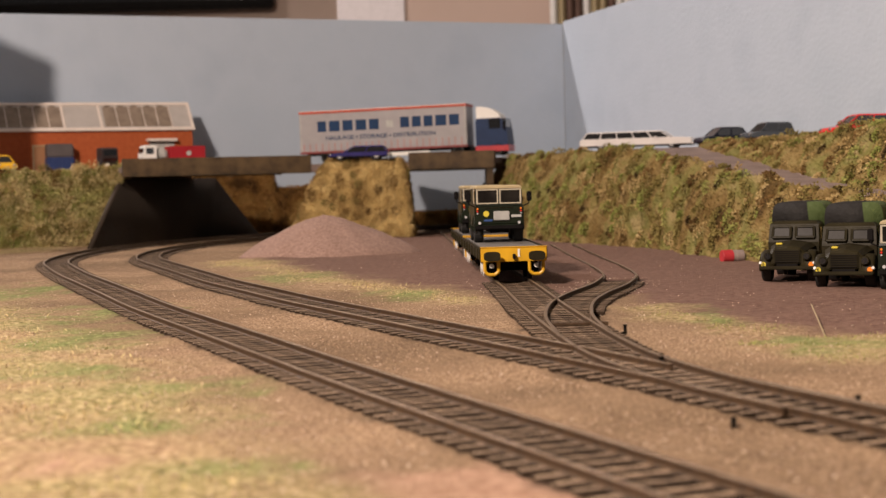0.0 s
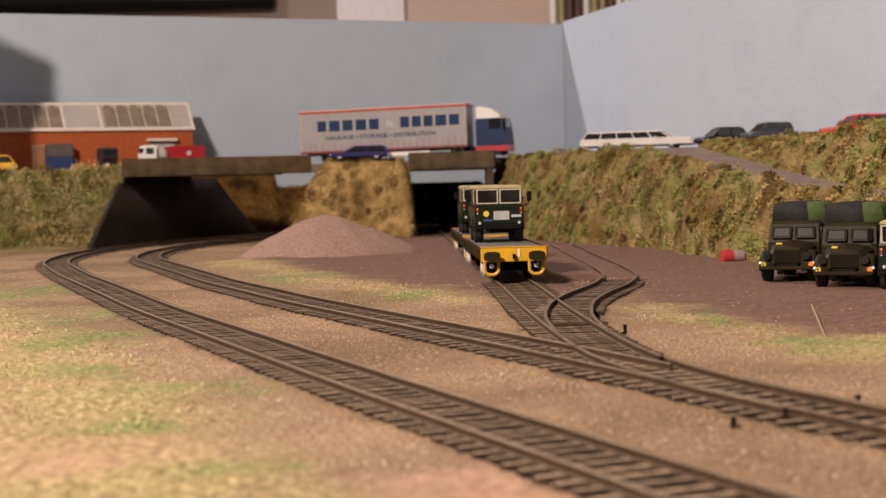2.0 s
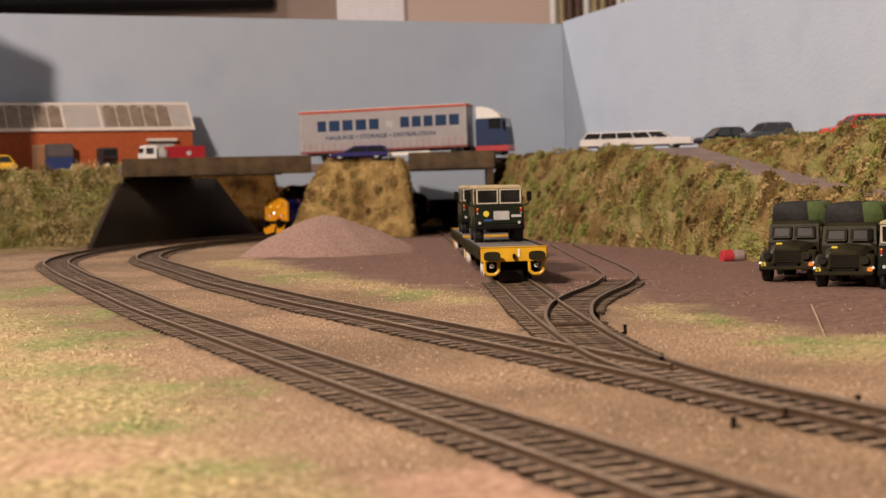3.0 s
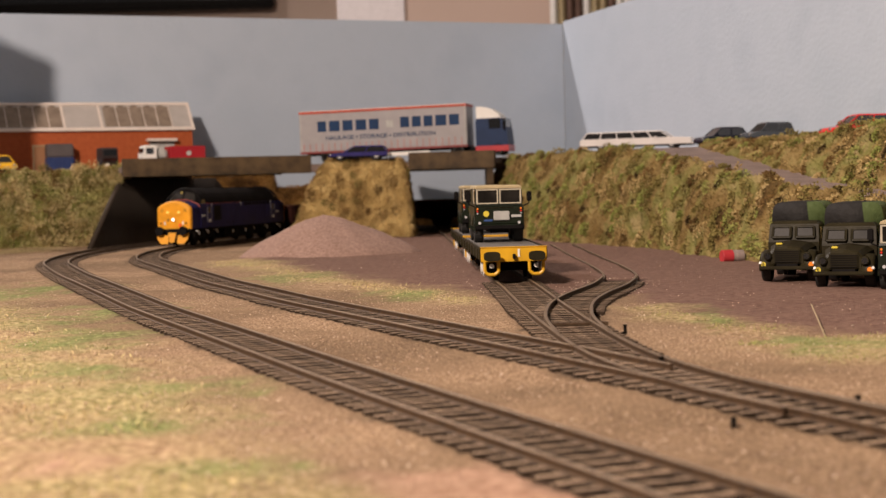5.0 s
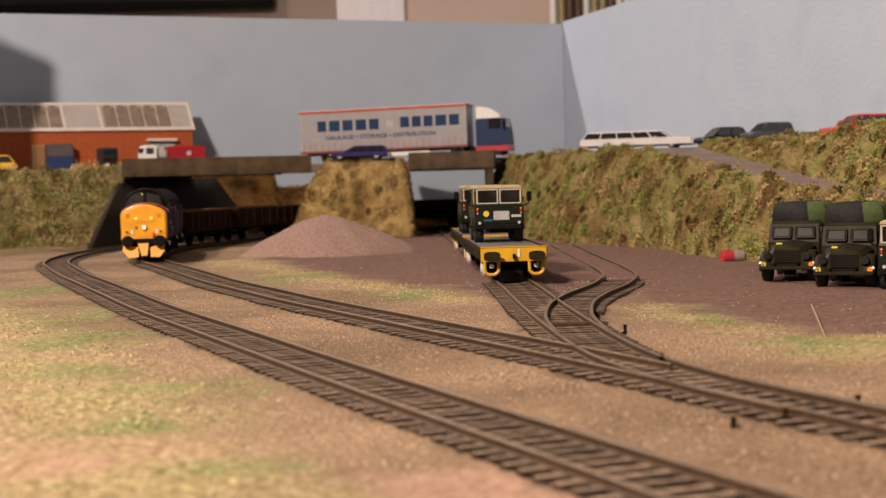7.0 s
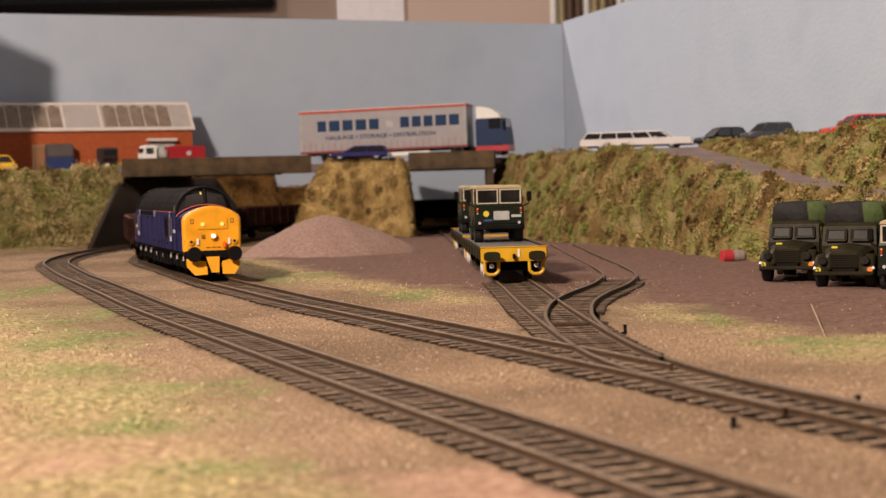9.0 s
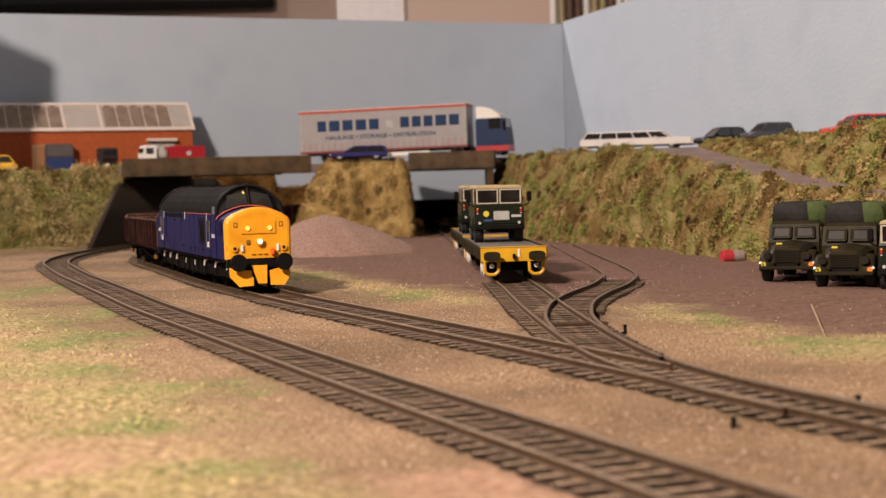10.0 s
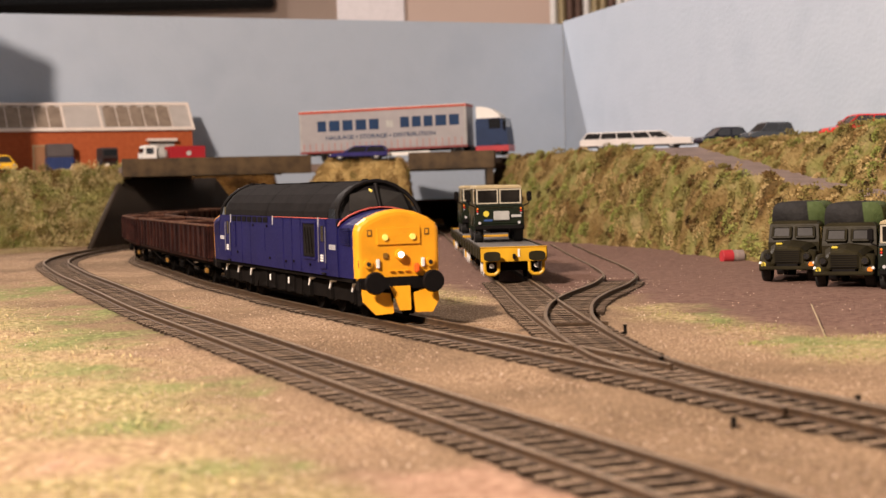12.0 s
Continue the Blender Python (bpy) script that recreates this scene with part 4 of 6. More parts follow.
def flat_wagon():
    t = thing("flat_wagon", place(0, 0, 0), "yellow flat wagon with a bare grey deck on the siding", "wagon", "flat wagons on the siding")
    L, W = 86.0, 16.7
    part("deck", new_box(-L + 2, L - 2, -W + 1.2, W - 1.2, 14.5, 16.3, 0.2), M_DECK, t, "worn grey deck")
    for k in range(20):
        x = -L + 6 + k * 8.2
        part("deck_plank", new_box(x, x + 7.5, -W + 1.4, W - 1.4, 16.3, 16.6, 0.1), M_DECK, t)
    for s in (-1, 1):
        part("headstock", new_box(s * L - 1.6, s * L + 1.6, -W, W, 9.6, 16.8, 0.3), M_LEMON, t)
        part("side_rail", new_box(-L + 1.7, L - 1.7, s * W - 0.6, s * W + 0.6, 10.5, 16.8, 0.3), M_OLIVE, t, "dark side rail")
        part("end_lip", new_box(s * L - 1.7, s * L + 1.7, -W - 0.3, W + 0.3, 16.8, 17.2, 0.1), M_LEMON, t)
        for y in (-11.35, 11.35):
            bm = bmesh.new()
            cyl(bm, (s * (L + 1.5), y, 13.0), (s * (L + 5.5), y, 13.0), 1.7, 10)
            ring = [(y + 4.2 * math.copysign(abs(math.cos(a)) ** 0.6, math.cos(a)), 12.6 + 2.4 * math.copysign(abs(math.sin(a)) ** 0.6, math.sin(a))) for a in [2 * math.pi * k / 24 for k in range(24)]]
            loft(bm, [[(s * (L + xx), a, b) for a, b in ring] for xx in (5.2, 6.6)])
            part("buffer", bm, M_OLIVE, t, "dark olive oval buffer")
            bm = bmesh.new()
            pts = [(y - 3.6, 9.8), (y - 3.4, 4.6), (y - 1.6, 3.2), (y + 1.6, 3.2), (y + 3.4, 4.6), (y + 3.6, 9.8)]
            for a, b in zip(pts, pts[1:]):
                cyl(bm, (s * (L + 1.2), a[0], a[1]), (s * (L + 1.2), b[0], b[1]), 0.85, 8)
            part("step_stirrup", bm, M_LEMON, t)
            bm = bmesh.new()
            cyl(bm, (s * (L + 0.8), y, 7.6), (s * (L + 2.2), y, 7.6), 1.2, 10)
            part("jack_foot", bm, M_WHITE, t)
        part("coupling_hook", new_box(s * L - 0, s * (L + 4.2), -0.7, 0.7, 11.0, 13.6, 0.3), M_BLACK, t)
        part("label_clip", new_box(s * (L + 1.9) - 0.2, s * (L + 1.9) + 0.2, -0.0 + 2, 3, 12, 16, 0.1), M_WHITE, t)
        for k in range(7):
            x = -L + 12 + k * 24.8
            part("stake_pocket", new_box(x - 1.2, x + 1.2, s * (W + 0.9) - 0.5, s * (W + 0.9) + 0.5, 11, 16, 0.2), M_OLIVE, t)
        for x in (-76, -58, 58, 76):
            bm = bmesh.new()
            cyl(bm, (x, s * 14.2, 6.6), (x, s * 15.0, 6.6), 4.6, 16)
            part("wheel_disc", bm, M_WHITE, t, "white-rimmed wheel face")
    for c in (-67, 67):
        b = part("bogie", new_box(c - 14, c + 14, -10.5, 10.5, 6.5, 9.4, 0.5), M_UNDER, t)
        for x in (-9, 9):
            bm = bmesh.new()
            for s in (-1, 1):
                cyl(bm, (c + x, s * 7.4, 5.6), (c + x, s * 9.6, 5.6), 5.6, 18)
                cyl(bm, (c + x, s * 12.2, 6.4), (c + x, s * 13.2, 6.4), 2.4, 10)
            cyl(bm, (c + x, -12, 5.6), (c + x, 12, 5.6), 1, 8)
            part("axle", bm, M_UNDER, b)
        for s in (-1, 1):
            bm = bmesh.new()
            extrude(bm, [(c - 15, 7), (c - 9, 3.6), (c - 4, 5.5), (c + 4, 5.5), (c + 9, 3.6), (c + 15, 7), (c + 12, 9.4), (c - 12, 9.4)], s * 12 - 0.8, s * 12 + 0.8)
            part("bogie_side", bm, M_UNDER, b)
    return t


FLAT = flat_wagon()
FLAT_AT = [place(32.4, 881, 0, -87.8), place(26.6, 1067, 0, -88.0)]
FLAT.matrix_basis = FLAT_AT[0]
copy_thing(FLAT, FLAT_AT[1])


def army_carrier():
    """A small forward-control army truck with a pale roof; front towards +x, on z = 0."""
    t = thing("army_truck", place(0, 0, 0), "dark green forward-control army truck with a cream roof", "truck", "forward-control army trucks")
    W = 13.6
    bm = bmesh.new()
    out = [(-28, 8), (27, 8), (28.6, 10), (28.8, 19.5), (27.6, 20.6), (-28, 20.6)]
    extrude(bm, out, -W, W)
    bmesh.ops.bevel(bm, geom=bm.edges[:], offset=0.7, segments=2, affect="EDGES")
    body = part("body", bm, M_ARMY, t)
    # cab upper: pillars and glass
    bm = bmesh.new()
    loft(bm, [[(28.0, -W + 0.5, 20.4), (28.0, W - 0.5, 20.4), (-28, W - 0.5, 20.4), (-28, -W + 0.5, 20.4)], [(26.0, -W + 1.2, 30.2), (26.0, W - 1.2, 30.2), (-28, W - 1.2, 30.2), (-28, -W + 1.2, 30.2)]])
    part("cab", bm, M_ARMY, t)
    bm = bmesh.new()
    ring = [(-W + 0.6, 29.9), (-W + 0.9, 31.0), (-W + 2.4, 31.7), (W - 2.4, 31.7), (W - 0.9, 31.0), (W - 0.6, 29.9)]
    loft(bm, [[(x, y, z) for y, z in ring] for x in (-28.5, 26.4)] + [[(27.2, y * 0.98, 29.9 + (z - 29.9) * 0.6) for y, z in ring]])
    part("roof", bm, M_CREAM, t, "cream-coloured roof")
    for s in (-1, 1):
        y0, y1 = s * 0.7, s * (W - 1.6)
        w = part("windscreen", new_box(27.15, 27.75, min(y0, y1), max(y0, y1), 21.9, 29.2, 0.2), M_GLASS, t)
        w.rotation_euler.y = 0
        for a0, a1, b0, b1 in ((y0, y1, 28.9, 29.6), (y0, y1, 21.4, 22.1), (y0 - 0.35 * s, y0 + 0.35 * s, 21.4, 29.6), (y1 - 0.45 * s, y1 + 0.45 * s, 21.4, 29.6)):
            part("window_frame", new_box(27.2, 28.15, min(a0, a1), max(a0, a1), b0, b1, 0.1), M_FRAME, w)
        side = part("side_window", new_box(14, 24.5, s * (W - 0.7) - 0.3, s * (W - 0.7) + 0.3, 22, 29, 0.3), M_GLASS_DARK, t)
        part("window_frame", new_box(13.2, 14, s * (W - 0.6) - 0.35, s * (W - 0.6) + 0.35, 21.4, 29.6, 0.1), M_FRAME, side)
        bm = bmesh.new()
        cyl(bm, (26.5, s * (W - 0.3), 20), (27.5, s * (W + 3), 21.4), 0.35, 6)
        cyl(bm, (27.5, s * (W + 3), 21.4), (27.5, s * (W + 3.2), 25), 0.35, 6)
        box(bm, 27.0, 28.2, s * (W + 3.2) - 1.4, s * (W + 3.2) + 1.4, 22.6, 28.0, 0.5)
        part("mirror", bm, M_BLACK, t)
        for y, z, r, m, n in ((10.9, 11.0, 0.8, M_DIRTY_WHITE, "headlight"), (12.0, 17.4, 0.5, M_REDLENS, "side_light"), (12.0, 18.8, 0.55, M_ORANGELENS, "indicator"), (12.0, 16.2, 0.4, M_DIRTY_WHITE, "side_light")):
            bm = bmesh.new()
            cyl(bm, (28.5, s * y, z), (29.4, s * y, z), r, 12)
            part(n, bm, m, t)
        for x in (17.5, -17):
            wheel(t, x, s * (W - 2.6), 6.4, 5.0)
            bm = bmesh.new()
            arch = [(x - 8.2, 9)] + [(x + 8 * math.cos(a), 6.8 + 8 * math.sin(a)) for a in [math.pi * (1 - k / 8) for k in range(9)]] + [(x + 8.2, 9)]
            for a, b in zip(arch, arch[1:]):
                cyl(bm, (a[0], s * W, a[1]), (b[0], s * W, b[1]), 0.5, 6)
            part("wheel_arch", bm, M_ARMY, t)
    bm = bmesh.new()
    cyl(bm, (28.6, -7.2, 16.0), (29.3, -7.2, 16.0), 1.6, 16)
    part("badge", bm, M_BADGE, t, "round yellow bridge-class disc")
    part("spare_board", new_box(28.7, 29.9, -3.2, 5.6, 12.4, 17.4, 0.3), M_DIRTY, t, "pale grey plate")
    part("number_plate", new_box(28.7, 29.3, 6.6, 12.2, 13.9, 15.3, 0.1), M_DIRTY, t)
    part("tow_plate", new_box(28.7, 29.2, -8.5, -3.8, 11.8, 13.0, 0.1), paint("blue_plate", (0.03, 0.07, 0.2)), t)
    for y in (-6, -2, 2, 6):
        part("grille_bar", new_box(28.6, 29.1, y - 1.7, y + 1.7, 19.0, 19.5, 0.1), M_OLIVE, t)
    part("bumper", new_box(27.6, 30.2, -W + 0.4, W - 0.4, 7.4, 9.6, 0.4), M_BLACK, t)
    part("chassis", new_box(-27, 27, -5, 5, 5.4, 8, 0.3), M_BLACK, t)
    return t


CARRIER = army_carrier()
CARRIER.matrix_basis = place(30.5, 895, 16.6, -88)
copy_thing(CARRIER, place(25.5, 1057, 16.6, -88.2))
tagged(copy_thing(CARRIER, place(217.1, 721.3, -3.2, -111.8)), "dark green forward-control army truck parked on the brown yard")


# ---- army lorries in the yard ----
def camo_material():
    m = material("camouflage_canvas", [(0.085, 0.125, 0.035), (0.09, 0.13, 0.038)], 20, 0.75, bump=0.3)
    nt = m.node_tree
    bs = nt.nodes["Principled BSDF"]
    co = nt.nodes.new("ShaderNodeTexCoord")
    w = nt.nodes.new("ShaderNodeTexWave")
    w.bands_direction = "Y"
    w.inputs["Scale"].default_value, w.inputs["Distortion"].default_value, w.inputs["Detail"].default_value, w.inputs["Detail Scale"].default_value = 5.6, 1.4, 1.0, 2.0
    w.inputs["Phase Offset"].default_value = 1.12
    nt.links.new(co.outputs["Object"], w.inputs["Vector"])
    r = nt.nodes.new("ShaderNodeValToRGB")
    r.color_ramp.elements[0].position, r.color_ramp.elements[0].color = 0.50, (0.006, 0.005, 0.0045, 1)
    r.color_ramp.elements[1].position, r.color_ramp.elements[1].color = 0.53, (0.06, 0.088, 0.026, 1)
    nt.links.new(w.outputs["Fac"], r.inputs["Fac"])
    nt.links.new(r.outputs["Color"], bs.inputs["Base Color"])
    return m


M_CAMO = camo_material()


def army_lorry():
    """A bonneted army lorry with a canvas tilt; front towards +x."""
    t = thing("army_lorry", place(0, 0, 0), "olive army lorry with a camouflaged canvas tilt on the yard", "lorry", "army lorries in the yard")
    # bonnet, narrowing forwards
    bm = bmesh.new()
    def sec(x, w, z0, z1, crown):
        return [(x, -w, z0), (x, -w, z1 - 2.5), (x, -w * 0.75, z1 - 0.6), (x, 0, z1 + crown), (x, w * 0.75, z1 - 0.6), (x, w, z1 - 2.5), (x, w, z0)]
    loft(bm, [sec(14, 11.4, 9, 19.6, 0.6), sec(24, 10.0, 9, 19.0, 0.6), sec(35, 8.4, 9, 17.6, 0.5), sec(36.8, 7.8, 9, 16.4, 0.3)])
    bon = part("bonnet", bm, M_OLIVE, t)
    part("bonnet_badge", new_box(25.5, 29.5, -6.5, -3.5, 18.3, 19.2, 0.2), M_BADGE, bon, "yellow maker's flash")
    # radiator with slats
    g = part("radiator", new_box(36.4, 38.0, -6.6, 6.6, 9.2, 16.6, 0.5), M_OLIVE, t)
    for k in range(6):
        part("radiator_slat", new_box(37.9, 38.4, -5.9, 5.9, 10.0 + k * 1.05, 10.4 + k * 1.05), M_BLACK, g)
    # cab
    bm = bmesh.new()
    loft(bm, [[(15, -12.6, 9), (15, 12.6, 9), (-5, 12.6, 9), (-5, -12.6, 9)], [(15.2, -12.6, 19), (15.2, 12.6, 19), (-5, 12.6, 19), (-5, -12.6, 19)],
              [(11.8, -12.2, 28.0), (11.8, 12.2, 28.0), (-5, 12.2, 28.0), (-5, -12.2, 28.0)], [(9.5, -10.4, 29.4), (9.5, 10.4, 29.4), (-5, 10.4, 29.4), (-5, -10.4, 29.4)]])
    cab = part("cab", bm, M_OLIVE, t)
    for s in (-1, 1):
        bm = bmesh.new()
        q = [(14.9, 1.4, 21.4), (14.9, 10.4, 21.4), (12.7, 10.0, 26.6), (12.7, 1.4, 26.6)]
        vs = [bm.verts.new((a + 0.1, s * y, z)) for a, y, z in q] + [bm.verts.new((a + 0.5, s * y, z + 0.1)) for a, y, z in q]
        for f in ((0, 1, 2, 3), (4, 5, 6, 7), (0, 1, 5, 4), (1, 2, 6, 5), (2, 3, 7, 6), (3, 0, 4, 7)):
            bm.faces.new([vs[i] for i in f])
        w = part("windscreen", bm, M_GLASS, cab)
        bm = bmesh.new()
        for a, b in zip(q, q[1:] + q[:1]):
            cyl(bm, (a[0] + 0.5, s * a[1], a[2]), (b[0] + 0.5, s * b[1], b[2]), 0.75, 6)
        part("windscreen_frame", bm, M_OLIVE, cab)
        part("cab_side_window", new_box(0, 9, s * 12.3 - 0.35, s * 12.3 + 0.35, 20.4, 26.6, 0.4), M_GLASS_DARK, cab)
        # wing: a rounded mudguard sweeping over the wheel
        bm = bmesh.new()
        arc = [(27 + 10.2 * math.cos(a), 6.2 + 9.0 * math.sin(a)) for a in [math.pi * (0.02 + 0.98 * k / 12) for k in range(13)]]
        rings = []
        for x, z in arc:
            rings.append([(x, s * 6.5, z - 0.5), (x, s * 13.4, z - 1.2), (x, s * 13.8, z - 0.6), (x, s * 12.6, z + 0.5), (x, s * 6.5, z + 0.9)])
        loft(bm, rings)
        wing = part("wing", bm, M_OLIVE, t, smooth=True)
        bm = bmesh.new()
        cyl(bm, (35.4, s * 9.4, 13.2), (38.0, s * 9.4, 13.0), 1.9, 16)
        hl = part("headlight", bm, M_OLIVE, wing)
        bm = bmesh.new()
        cyl(bm, (37.9, s * 9.4, 13.0), (38.3, s * 9.4, 13.0), 1.5, 16)
        part("headlight_glass", bm, M_GLASS_DARK, hl)
        bm = bmesh.new()
        cyl(bm, (36.6, s * 11.6, 8.9), (37.4, s * 11.6, 8.9), 1.25, 14)
        part("unit_sign", bm, M_BADGE if s < 0 else M_ORANGELENS, t, "yellow disc with a figure 6" if s < 0 else "round orange unit sign")
        bm = bmesh.new()
        cyl(bm, (37.2, s * 12.8, 9.6), (37.8, s * 13.1, 9.8), 0.7, 10)
        part("side_light", bm, M_WHITE, t)
        wheel(t, 27, s * 11.2, 7.0, 4.6)
        wheel(t, -20, s * 11.2, 7.0, 4.6)
        wheel(t, -20.0, s * 6.2, 7.0, 3.6)
        part("running_board", new_box(-3, 17, s * 12.4 - 1.6, s * 12.4 + 1.6, 7.6, 8.4, 0.2), M_OLIVE, t)
        part("body_side", new_box(-41, -6, s * 13.4 - 0.6, s * 13.4 + 0.6, 13, 20, 0.3), M_OLIVE, t)
    part("bumper", new_box(38.2, 39.8, -13.2, 13.2, 6.4, 8.2, 0.4), M_OLIVE, t)
    part("chassis", new_box(-40, 38, -5.2, 5.2, 7.2, 9.2, 0.2), M_BLACK, t)
    part("cargo_bed", new_box(-41, -6, -12.7, 12.7, 11.5, 13.4, 0.3), M_OLIVE, t)
    # canvas tilt, sagging between its hoops
    bm = bmesh.new()
    rings = []
    for k in range(17):
        x = -42 + k * 36 / 16
        sag = 0.8 * abs(math.sin(k * math.pi / 4))
        ring = []
        for i in range(13):
            a = math.pi * i / 12
            y = 14.0 * math.copysign(min(1, abs(math.cos(a)) ** 0.3), math.cos(a))
            z = 19.5 + (19.6 - sag) * min(1, math.sin(a) ** 0.32) if 0 < i < 12 else 19.5
            ring.append((x, y, z))
        rings.append(ring)
    loft(bm, rings)
    part("canvas_tilt", bm, M_CAMO, t, "green and black camouflage canvas", smooth=True)
    # the figure on the disc
    cu = bpy.data.curves.new("figure", "FONT")
    cu.body, cu.size, cu.align_x, cu.align_y, cu.extrude = "6", 2.4 * MM, "CENTER", "CENTER", 0.05 * MM
    cu.materials.append(M_BLACK)
    fig = new("sign_figure", cu)
    fig.parent = t
    fig.matrix_basis = place(37.5, -11.6, 8.9, 90, 90)
    return t


LORRY = army_lorry()
LORRY.matrix_basis = place(182.9, 808.7, -3.2, -111.0)
copy_thing(LORRY, place(196.9, 754.1, -3.2, -111.0))


def barrel():
    bm = bmesh.new()
    prof = [(3.3, -7), (3.7, -6.6), (3.7, -2.6), (3.95, -2.3), (3.7, -2.0), (3.7, 2.0), (3.95, 2.3), (3.7, 2.6), (3.7, 6.6), (3.3, 7)]
    loft(bm, [[(x, r * math.cos(2 * math.pi * k / 20), r * math.sin(2 * math.pi * k / 20)) for k in range(20)] for r, x in prof])
    t = thing("oil_drum", place(179, 971, 0.6, 12), "red and grey oil drum lying at the bank foot", "drum")
    part("drum", bm, material("grey_drum", [(0.20, 0.16, 0.15), (0.28, 0.22, 0.2)], 80, 0.6), t)
    bm = bmesh.new()
    loft(bm, [[(x, r * math.cos(2 * math.pi * k / 20), r * math.sin(2 * math.pi * k / 20)) for k in range(20)] for r, x in ((3.85, -7.1), (4.0, -6.8), (4.0, -0.5), (3.8, -0.3))])
    part("red_band", bm, paint("drum_red", (0.42, 0.03, 0.04), 0.5), t)


barrel()


# ---- vehicles on the road ----
def car(name, m, label, colour, L=55.0, W=22.0, H=19.0, style="hatch", category="car"):
    """A small model car, front towards +x: lower body, glasshouse, roof, wheels and lamps."""
    t = thing(name, m, label, category)
    pm = paint(name + "_paint", colour, 0.22, 0.06, 0.6)
    h, w, belt = L / 2, W / 2, H * 0.56
    bm = bmesh.new()
    if style == "limo":
        out = [(-h, 4), (-h * 1.0, belt), (-h * 0.93, belt + 1), (h * 0.78, belt + 0.8), (h * 0.95, belt + 0.2), (h, belt - 1.6), (h, 4)]
    else:
        out = [(-h, 4), (-h, belt * 0.9), (-h * 0.95, belt), (h * 0.52, belt), (h * 0.92, belt * 0.83), (h, belt * 0.6), (h, 4)]
    secs = []
    for y, k in ((-w, 0.93), (-w * 0.9, 1.0), (w * 0.9, 1.0), (w, 0.93)):
        secs.append([(x * (0.985 if abs(y) == w else 1), y, 4 + (z - 4) * k) for x, z in out])
    loft(bm, secs)
    body = part("body", bm, pm, t)
    g0, g1, r0, r1 = {"hatch": (-0.93, 0.5, -0.72, 0.16), "estate": (-0.96, 0.5, -0.86, 0.18), "limo": (-0.95, 0.62, -0.88, 0.46)}[style]
    bm = bmesh.new()
    loft(bm, [[(h * g0, -w * 0.92, belt), (h * g1, -w * 0.92, belt), (h * g1, w * 0.92, belt), (h * g0, w * 0.92, belt)], [(h * r0, -w * 0.74, H - 1), (h * r1, -w * 0.74, H - 1), (h * r1, w * 0.74, H - 1), (h * r0, w * 0.74, H - 1)]])
    glass = part("glasshouse", bm, M_GLASS_DARK, t, "dark glazing")
    bm = bmesh.new()
    loft(bm, [[(h * r0 - 0.4, -w * 0.76, H - 1.2), (h * r1 + 0.4, -w * 0.76, H - 1.2), (h * r1 + 0.4, w * 0.76, H - 1.2), (h * r0 - 0.4, w * 0.76, H - 1.2)], [(h * r0 + 1.5, -w * 0.6, H), (h * r1 - 1.5, -w * 0.6, H), (h * r1 - 1.5, w * 0.6, H), (h * r0 + 1.5, w * 0.6, H)]])
    part("roof", bm, pm, t)
    n = 5 if style == "limo" else 2
    for s in (-1, 1):
        for k in range(n + 1):
            f = k / n
            xb, xt = h * (g0 + (g1 - g0) * f), h * (r0 + (r1 - r0) * f)
            bm = bmesh.new()
            cyl(bm, (xb, s * w * 0.93, belt), (xt, s * w * 0.755, H - 1), 0.55, 6)
            part("pillar", bm, pm, t)
        for x in (h * 0.64, -h * 0.62):
            wheel(t, x, s * (w - 1.6), 4.2, 3.0, M_CHROME)
        part("headlight", new_box(h * 0.93, h * 1.0, s * w * 0.7 - 1.6, s * w * 0.7 + 1.6, belt * 0.62, belt * 0.8, 0.3), M_CHROME, t)
        part("tail_light", new_box(-h * 1.006, -h * 0.96, s * w * 0.75 - 1.4, s * w * 0.75 + 1.4, belt * 0.6, belt * 0.9, 0.3), M_REDLENS, t)
        part("door_mirror", new_box(h * 0.34, h * 0.40, s * (w + 0.8) - 0.8, s * (w + 0.8) + 0.8, belt, belt + 1.8, 0.3), pm, t)
    part("bumper", new_box(h * 0.97, h * 1.02, -w * 0.9, w * 0.9, 3.4, 5.6, 0.5), pm, t)
    part("sill", new_box(-h * 0.95, h * 0.95, -w * 0.94, w * 0.94, 2.6, 4.2, 0.3), M_BLACK, t)
    return t


car("blue_car", place(-83, 1612, 76.5, 176), "dark violet-blue estate car on the road", (0.022, 0.018, 0.13), 60, 23, 14.5, "estate")
car("stretched_car", place(194, 1545, 79.0, -21), "white stretched limousine with dark windows on the road", (0.70, 0.67, 0.65), 112, 24, 17.5, "limo", "limousine")
car("dark_car", place(251, 1405, 77.0, 196), "very dark blue hatchback parked on the bank", (0.012, 0.014, 0.028), 46, 20, 17)
car("grey_car", place(284, 1367, 79.0, 200), "slate grey estate car parked on the bank", (0.05, 0.058, 0.07), 44, 20, 17, "estate")
car("red_car", place(322, 1208, 76.0, 192), "bright red hatchback parked on the bank", (0.62, 0.02, 0.015), 58, 22, 19)
car("yellow_car", place(-458, 1637, 73.5, -60), "yellow van parked beside the brick building", (0.75, 0.42, 0.02), 50, 22, 18, "estate", "van")


